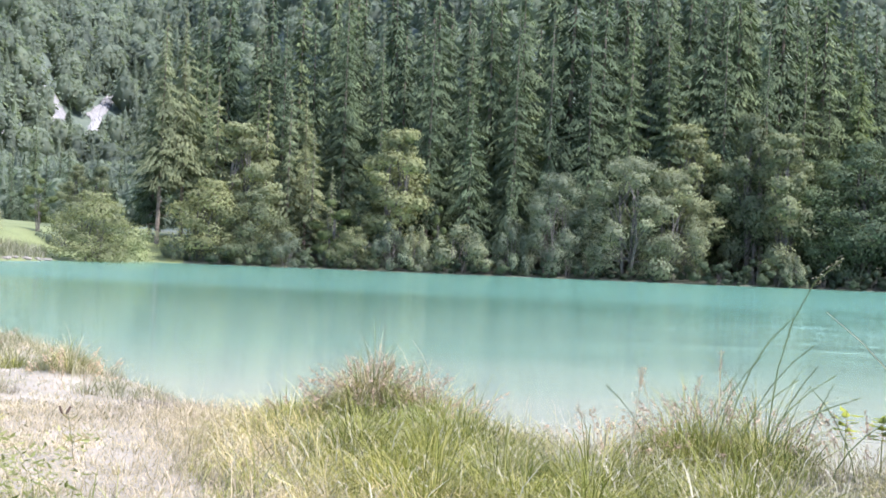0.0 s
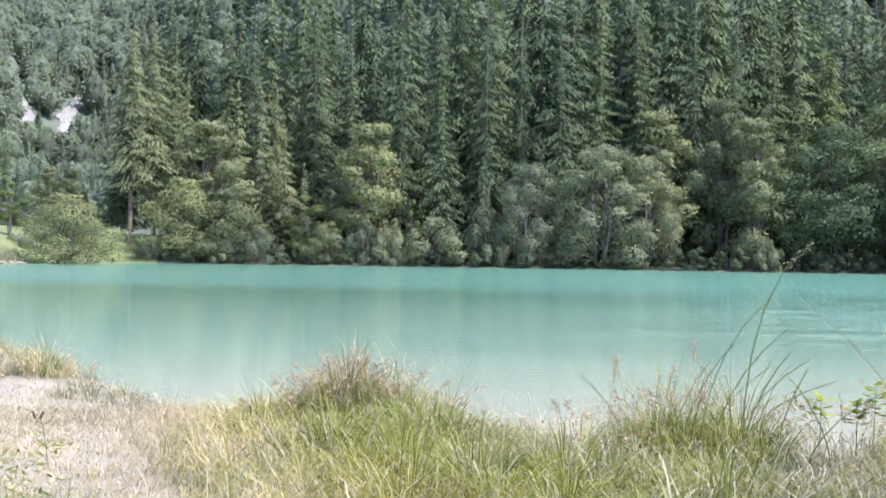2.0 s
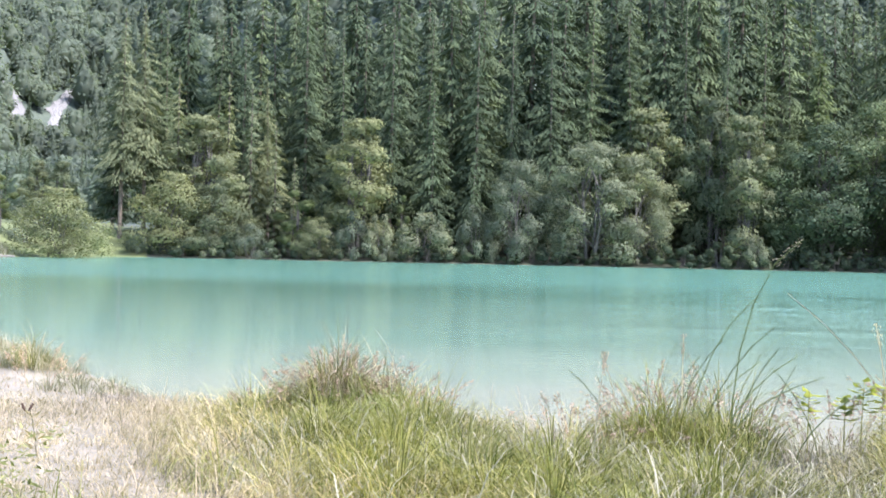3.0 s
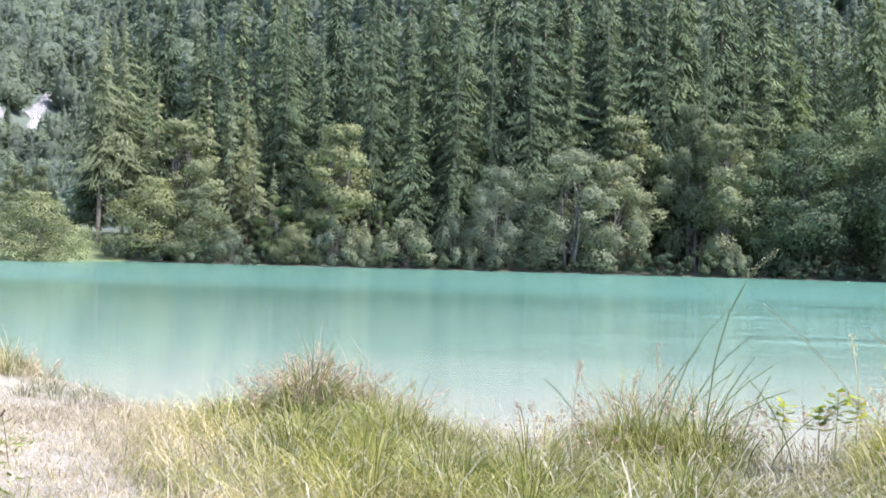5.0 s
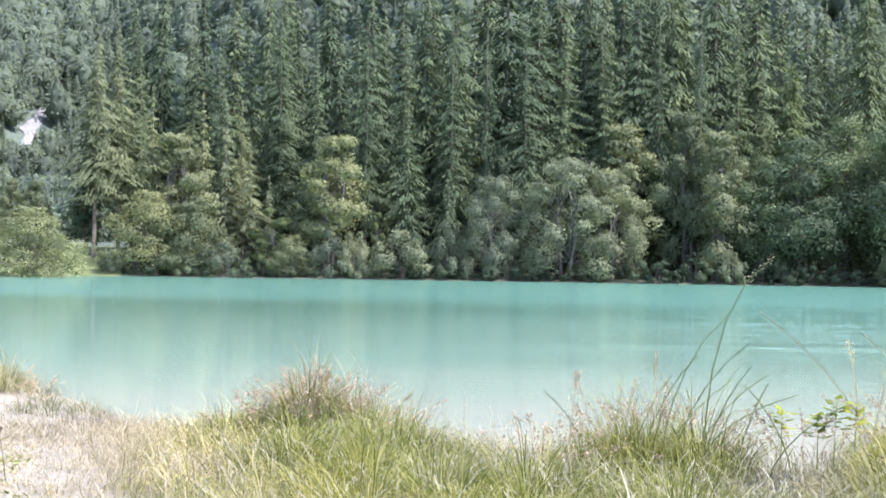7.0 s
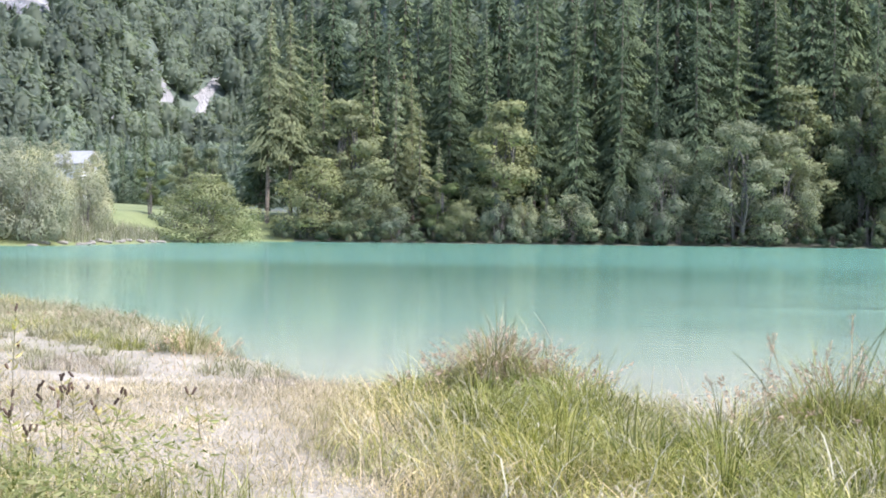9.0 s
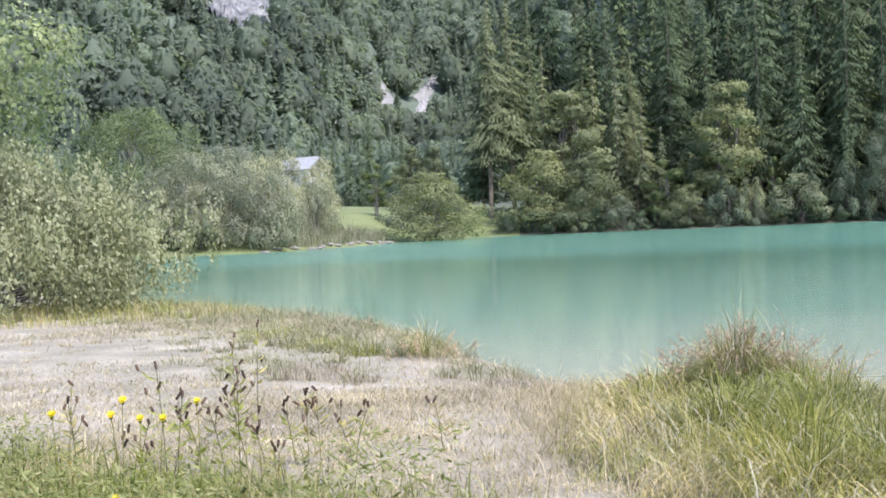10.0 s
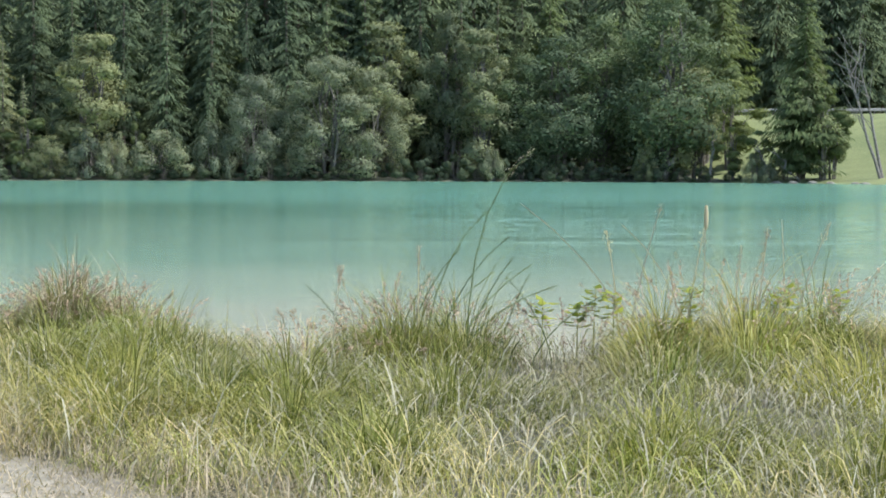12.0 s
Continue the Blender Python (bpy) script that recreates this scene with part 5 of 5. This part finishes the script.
tagged(link_mesh("low_herbs", v, f, M_HERB), "low leafy olive-green herbs in the near grass", "herbs", kind="stuff")

# scattered pale tufts over the open ground
n = 420
cy_ = 5.2 + 15 * rng.random(n) ** 1.3
cx_ = rng.uniform(-1, 1, n) * (0.28 * cy_ + 0.6) - 0.42 * cy_
ok = (lake_distance(cx_, cy_) > 0.3) & (lush(cx_, cy_) < -0.1)
cx_, cy_ = cx_[ok], cy_[ok]
m, per = len(cx_), 34
a = rng.uniform(0, 6.28, (m, per))
q = rng.uniform(0.04, 0.16, m)[:, None] * np.sqrt(rng.random((m, per)))
tall = rng.uniform(0.04, 0.12, m)
grass_patch("turf_tufts", (cx_[:, None] + q * np.cos(a)).ravel(), (cy_[:, None] + q * np.sin(a)).ravel(), (tall[:, None] * rng.uniform(0.5, 1.2, (m, per))).ravel(), rng.uniform(0.004, 0.008, m * per), np.clip(rng.normal(1.1, 0.4, m * per), 0.05, 1.9), M_DRY, "small pale tufts on the dry bank", 38, way=a.ravel(), segments=2)

# green grass close to the viewer
n = 34000
x, y = rng.uniform(-5.2, -1.3, n), rng.uniform(4.0, 7.0, n)
fade = (6.7 - y) + 0.5 * waves(x, y, 0.3, 16) - 0.6 * (x + 4.0)
ok = (rng.random(n) < np.clip(fade * 0.45, 0, 1)) & (lush(x, y) < -0.4)
xa, ya = x[ok], y[ok]
grass_patch("green_grass", xa, ya, rng.uniform(0.08, 0.32, len(xa)), rng.uniform(0.003, 0.008, len(xa)), np.clip(rng.normal(0.95, 0.5, len(xa)), 0.05, 2.0), M_GRASS, "fresh green grass at the bank's near edge", 36)

n = 26000
x, y = rng.uniform(-5.2, -1.4, n), rng.uniform(4.0, 6.4, n)
fade = (6.1 - y) + 0.6 * waves(x, y, 0.2, 18) - 0.6 * (x + 4.0)
ok = (rng.random(n) < np.clip(fade * 0.6, 0, 1)) & (lush(x, y) < -0.5)
xa, ya = x[ok], y[ok]
grass_patch("green_grass", xa, ya, rng.uniform(0.08, 0.24, len(xa)), rng.uniform(0.005, 0.013, len(xa)), np.clip(rng.normal(1.0, 0.45, len(xa)), 0.05, 2.0), M_GREEN, "fresh green grass at the bank's near edge", 41)

# ---- tall stems and flowers ----


def stem(path, r0, r1, mat, parent, name="stem"):
    m = len(path)
    v, f = tube(path, [r0 + (r1 - r0) * i / (m - 1) for i in range(m)], 4)
    return link_mesh(name, v, f, mat, parent)


def arc(x, y, top, dx, dy, bend, steps=6):
    """A stalk from the ground to a tip, bending over towards it."""
    z0 = ground_z(x, y)
    pts = []
    for s in np.linspace(0, 1, steps):
        k = s ** (1 + bend)
        pts.append(Vector((x + dx * k, y * DEPTH + dy * k, z0 + (top - z0) * (s - 0.12 * bend * s ** 4))))
    return pts


def panicles(x, y, r, n, low, high, seed, mat, label):
    """Many hair-thin flowering stems with loose seed panicles, standing in a tussock."""
    rng = np.random.default_rng(seed)
    V, F = [], []
    for k in range(n):
        a, q = rng.uniform(0, 6.28), r * math.sqrt(rng.random())
        px, py = x + q * math.cos(a), y + q * math.sin(a)
        top = high - (high - low) * (q / r) * rng.uniform(0.3, 1.0) - rng.uniform(0, 0.12)
        p = arc(px, py, top, q * math.cos(a) * 0.8 + rng.normal(0, 0.04), q * math.sin(a) * 0.5, 0.5, 4)
        pts = np.array(p)
        for i in range(3):
            d = pts[i + 1] - pts[i]
            V.append(np.stack([pts[i] + [0.0022, 0, 0], pts[i] - [0.0022, 0, 0], pts[i + 1] + [0.0018, 0.0008, 0]]))
        m = 14
        t = rng.random(m)
        pos = pts[-1] - (pts[-1] - pts[-2]) * (t * 0.75)[:, None] + rng.normal(0, 0.012, (m, 3)) * (0.3 + t)[:, None]
        d = (pts[-1] - pts[-2])[None] * 6 + rng.normal(0, 0.5, (m, 3))
        ln = rng.uniform(0.018, 0.036, m)
        u = unit(d)
        w = unit(np.cross(u, rng.normal(size=(m, 3))))
        tri = np.stack([pos - u * ln[:, None] * 0.5, pos + w * ln[:, None] * 0.3, pos + u * ln[:, None] * 0.5], 1)
        V += list(tri)
    V = np.concatenate([np.asarray(v).reshape(-1, 3) for v in V])
    F = np.arange(len(V)).reshape(-1, 3)
    return tagged(link_mesh("flowering_grass", V, F, mat), label, "grass", "tall grass stalks", kind="stuff")


def grass_stalk(x, y, top, dx, dy, bend, kind, seed, label):
    rng = np.random.default_rng(seed)
    root = new("grass_stalk")
    tagged(root, label, "grass stalk", "tall grass stalks")
    p = arc(x, y, top, dx, dy, bend)
    stem(p, 0.007 if kind == "straw" else 0.0058, 0.0032, M_RUSH if kind in ("green", "reed") else M_STALK, root)
    if kind in ("panicle", "straw", "reed"):
        n = 46
        t = rng.uniform(0.72, 1.0, n)
        pos = np.array([p[-2].lerp(p[-1], min(1, (s - 0.72) / 0.28)) if s > 0.72 else p[-2] for s in t])
        pos = pos + rng.normal(0, 0.009, (n, 3)) * (1.3 - t)[:, None] * 3
        d = np.array(p[-1] - p[-2])[None] * np.ones((n, 1)) * 4 + rng.normal(0, 0.25, (n, 3))
        ln = rng.uniform(0.012, 0.026, n)
        v, f = leaves(pos, d, rng.normal(size=(n, 3)), ln, ln * 0.3)
        tagged(link_mesh("panicle", v, f, M_PINK if kind == "panicle" else M_STALK, root, "feathery seed panicle"), kind="stuff")
    return root


STALKS = [
    # x, y, tip height, lean x, lean y, bend, kind
    (0.74, 6.6, 1.09, 0.06, 0.0, 0.6, "panicle"), (1.18, 7.6, 0.94, 0.10, 0.0, 0.4, "panicle"), (1.42, 7.6, 0.93, 0.06, 0.1, 0.4, "panicle"), (0.62, 7.4, 0.74, -0.12, 0.0, 0.5, "panicle"),
    (-0.86, 8.6, 0.98, 0.02, 0.0, 0.3, "panicle"), (-0.80, 8.6, 0.90, 0.06, 0.0, 0.3, "panicle"), (-0.95, 8.6, 0.86, -0.05, 0.0, 0.3, "panicle"), (-0.60, 8.6, 0.78, 0.12, 0.0, 0.3, "panicle"), (-1.2, 8.5, 0.74, -0.2, 0.0, 0.4, "panicle"), (-0.35, 8.6, 0.72, 0.2, 0.0, 0.4, "panicle"),
    (-0.38, 8.4, 1.07, -0.22, 0.1, 0.8, "bare"), (1.66, 7.4, 1.96, 0.44, 0.1, 1.4, "reed"), (1.40, 7.4, 1.42, 0.40, 0.1, 0.9, "green"), (1.6, 7.4, 1.02, 0.5, 0.2, 0.7, "green"), (1.45, 7.6, 0.95, 0.45, 0.1, 0.5, "green"),
    (2.66, 7.4, 1.38, 0.22, 0.0, 0.3, "straw"), (2.62, 7.4, 1.26, -0.09, 0.0, 0.7, "straw"), (3.72, 7.4, 1.27, 0.26, 0.0, 0.3, "straw"), (3.70, 7.4, 1.28, -0.04, 0.0, 0.2, "bare"), (3.05, 7.4, 1.31, -0.42, 0.0, 0.8, "bare"), (3.50, 7.4, 1.23, 0.07, 0.0, 0.3, "panicle"),
    (2.75, 7.4, 1.42, -0.76, 0.0, 0.5, "bare"), (1.00, 7.4, 1.02, -0.14, 0.0, 0.6, "panicle"), (1.36, 7.4, 1.12, 0.0, 0.0, 0.3, "panicle"), (2.2, 7.4, 0.95, -0.3, 0.0, 0.6, "green"), (1.0, 7.7, 0.86, -0.3, 0.1, 0.6, "green"), (2.0, 7.2, 0.85, 0.45, 0.0, 0.7, "green"), (3.3, 7.2, 1.1, 0.15, 0.0, 0.5, "straw"),
    (1.3, 7.5, 1.12, 0.35, 0.1, 0.6, "green"), (1.5, 7.5, 1.22, 0.45, 0.0, 0.7, "green"), (1.7, 7.6, 1.05, 0.3, 0.0, 0.5, "green"), (1.25, 7.6, 0.98, 0.25, 0.0, 0.5, "green"), (1.6, 7.3, 0.92, 0.6, 0.0, 0.9, "green"), (1.85, 7.4, 0.95, 0.2, 0.0, 0.4, "green"), (3.0, 7.3, 1.25, 0.12, 0.0, 0.4, "straw"), (3.35, 7.4, 1.12, 0.05, 0.0, 0.3, "straw"),
    (4.2, 7.6, 1.0, 0.25, 0.0, 0.6, "bare"), (4.6, 7.6, 0.95, -0.1, 0.0, 0.6, "panicle"), (-3.9, 11.0, 0.78, 0.1, 0.0, 0.5, "bare"), (-5.3, 12.8, 0.66, 0.1, 0, 0.4, "bare"), (-7.0, 14.0, 0.7, -0.1, 0, 0.4, "bare"),
]
for k, (x, y, top, dx, dy, bend, kind) in enumerate(STALKS):
    grass_stalk(x, y, top, dx, dy, bend, kind, 300 + k, {"panicle": "thin grass stalk with a reddish seed panicle", "straw": "straw-coloured grass stalk with a feathery head", "bare": "bare arching straw grass stalk", "green": "long dark green bent rush stalk", "reed": "tall arching dark grass stalk with a nodding straw head"}[kind])

for k, (x, y, r, n, lo, hi) in enumerate(((-0.85, 8.5, 0.34, 120, 0.55, 0.98), (-0.5, 8.5, 0.35, 70, 0.5, 0.78), (-1.25, 8.4, 0.3, 40, 0.5, 0.72), (0.75, 7.4, 0.3, 30, 0.5, 0.8), (1.4, 7.6, 0.4, 60, 0.6, 0.98), (3.2, 7.3, 0.6, 55, 0.7, 1.15), (4.1, 7.4, 0.5, 35, 0.7, 1.05), (2.3, 7.3, 0.35, 40, 0.55, 0.9), (-4.0, 11.2, 0.3, 25, 0.4, 0.74), (-7.0, 14.6, 0.8, 30, 0.45, 0.7))):
    panicles(x, y, r, n, lo, hi, 350 + k, M_PINK, "fine reddish grass panicles rising from a tussock")


def reed_mace(x, y, top):
    root = new("timothy_grass")
    tagged(root, "upright grass stalk with a dense cylindrical head", "grass stalk", "tall grass stalks")
    p = arc(x, y, top, 0.02, 0, 0.2)
    stem(p, 0.004, 0.003, M_STALK, root)
    head = [p[-1] + Vector((0, 0, s)) for s in (-0.16, -0.13, -0.06, -0.01, 0.0)]
    v, f = tube(head, [0.004, 0.014, 0.015, 0.010, 0.001], 8)
    link_mesh("head", v, f, M_STALK, root, "dense greenish cylindrical seed head")


reed_mace(3.15, 7.4, 1.37)


def leafy_plant(x, y, top, seed, spread=0.115, n=16):
    """A young broad-leaved shoot with yellowish-green leaves."""
    rng = np.random.default_rng(seed)
    root = new("leafy_shoot")
    tagged(root, "young shoot with yellow-green pointed leaves among the grass", "plant", "leafy shoots")
    p = arc(x, y, top - 0.03, rng.normal(0, 0.03), 0, 0.4)
    stem(p, 0.005, 0.003, M_GREEN, root)
    for k in range(n):
        t = 0.55 + 0.45 * k / (n - 1)
        q = p[-3].lerp(p[-1], (t - 0.55) / 0.45)
        a = k * 2.4 + rng.uniform(-0.3, 0.3)
        d = np.array([[math.cos(a), math.sin(a), rng.uniform(-0.1, 0.5)]])
        ln = np.array([spread * rng.uniform(0.6, 1.0)])
        c = np.array(q)[None] + unit(d) * ln[0] * 0.55
        v, f = leaves(c, d, np.array([[0, 0, 1.0]]), ln, ln * 0.58, 0.15)
        link_mesh("leaf", v, f, M_LIME, root)


for k, (x, y, t) in enumerate(((3.05, 7.3, 0.90), (4.05, 7.4, 0.85), (2.12, 7.37, 0.82), (2.45, 7.4, 0.88), (2.56, 7.35, 0.86), (2.35, 7.4, 0.78), (3.6, 7.4, 0.84), (3.75, 7.5, 0.86), (3.4, 7.2, 0.74), (2.95, 7.2, 0.70))):
    leafy_plant(x, y, t, 400 + k)


def yellow_flower(x, y, top, seed):
    rng = np.random.default_rng(seed)
    root = new("yellow_flower")
    tagged(root, "yellow hawkbit flower on a thin green stem", "flower", "yellow flowers")
    p = arc(x, y, top, rng.normal(0, 0.04), rng.normal(0, 0.04), 0.5)
    stem(p, 0.0025, 0.002, M_GREEN, root)
    n = 26
    a = np.arange(n) * 2.4
    tilt = np.where(np.arange(n) < 14, 0.15, 0.6)
    d = np.stack([np.cos(a), np.sin(a), tilt], 1)
    nod = np.array([[rng.normal(0.1, 0.3), -0.55, 0.0]])
    d = d + nod * d[:, 2:3] * 0.6 + np.array([[0, 0, 1.0]]) * (d[:, 1:2] * 0.45)
    c = np.array(p[-1])[None] + unit(d) * 0.013
    ln = np.full(n, 0.03)
    v, f = leaves(c, d, np.tile([0, 0, 1.0], (n, 1)), ln, ln * 0.42, 0.1)
    link_mesh("petals", v, f, M_YELLOW, root, "bright yellow ray petals")
    v, f = tube([p[-1] + Vector((0, 0, s)) for s in (-0.022, -0.012, 0.0, 0.003)], [0.003, 0.008, 0.009, 0.002], 7)
    link_mesh("calyx", v, f, M_GREEN, root)


def knapweed(x, y, top, seed, heads=5):
    rng = np.random.default_rng(seed)
    root = new("knapweed")
    tagged(root, "withered knapweed with brown seed heads on branching stems", "plant", "knapweed plants")
    p = arc(x, y, top, rng.normal(0, 0.05), rng.normal(0, 0.05), 0.4)
    stem(p, 0.003, 0.002, M_KNAP, root)
    for k in range(heads):
        t = 1.0 if k == 0 else rng.uniform(0.55, 0.9)
        i = min(4, int(t * 5))
        q = p[i].lerp(p[i + 1], t * 5 - i)
        tip = p[-1] if k == 0 else q + Vector((rng.normal(0, 0.06), rng.normal(0, 0.06), rng.uniform(0.04, 0.12)))
        if k:
            stem([q, q.lerp(tip, 0.5) + Vector((0, 0, -0.01)), tip], 0.0022, 0.0016, M_KNAP, root, "branch")
        lean = Vector((rng.normal(0, 0.5), rng.normal(0, 0.4), 1.0)).normalized() * rng.uniform(0.8, 1.5)
        v, f = tube([tip + lean * s for s in (-0.012, -0.004, 0.007, 0.015, 0.022)], [0.0025, 0.0075, 0.0085, 0.0065, 0.009], 7)
        link_mesh("seed_head", v, f, M_SEED, root)
    for k in range(18):
        t = rng.uniform(0.1, 0.9)
        i = min(4, int(t * 5))
        q = np.array(p[i].lerp(p[i + 1], t * 5 - i))[None]
        a = rng.uniform(0, 6.28)
        d = np.array([[math.cos(a), math.sin(a), 0.5]])
        ln = np.array([rng.uniform(0.05, 0.12)])
        v, f = leaves(q + d * ln[0] * 0.4, d, np.array([[0, 0, 1.0]]), ln, ln * 0.25)
        link_mesh("leaf", v, f, M_GRASS, root)


for k, (x, y, t) in enumerate(((-3.22, 5.0, 0.97), (-3.25, 5.04, 0.89), (-3.17, 5.06, 0.87), (-3.45, 4.9, 0.93), (-3.02, 5.3, 0.91), (-3.17, 5.2, 0.85), (-2.95, 4.5, 0.63))):
    yellow_flower(x, y, t, 500 + k)
for k, (x, y, t, n) in enumerate(((-3.30, 6.2, 0.93, 8), (-3.28, 6.25, 0.80, 6), (-3.33, 6.1, 0.72, 6), (-3.60, 6.0, 0.99, 4), (-3.57, 6.05, 0.82, 4), (-3.84, 7.5, 1.08, 2), (-3.78, 7.1, 0.98, 2), (-4.02, 5.8, 0.92, 3), (-3.9, 5.7, 0.86, 3),
                                   (-3.05, 6.5, 0.75, 5), (-3.08, 6.4, 0.66, 5), (-2.98, 6.5, 0.70, 4), (-2.82, 6.6, 0.66, 3), (-2.84, 6.6, 0.60, 3), (-3.45, 6.1, 0.70, 4), (-3.7, 5.9, 0.70, 4), (-3.15, 6.2, 0.60, 5), (-3.5, 5.6, 0.62, 4), (-3.0, 6.0, 0.55, 4), (-2.45, 7.0, 0.62, 2))):
    knapweed(x, y, t, 540 + k, n)
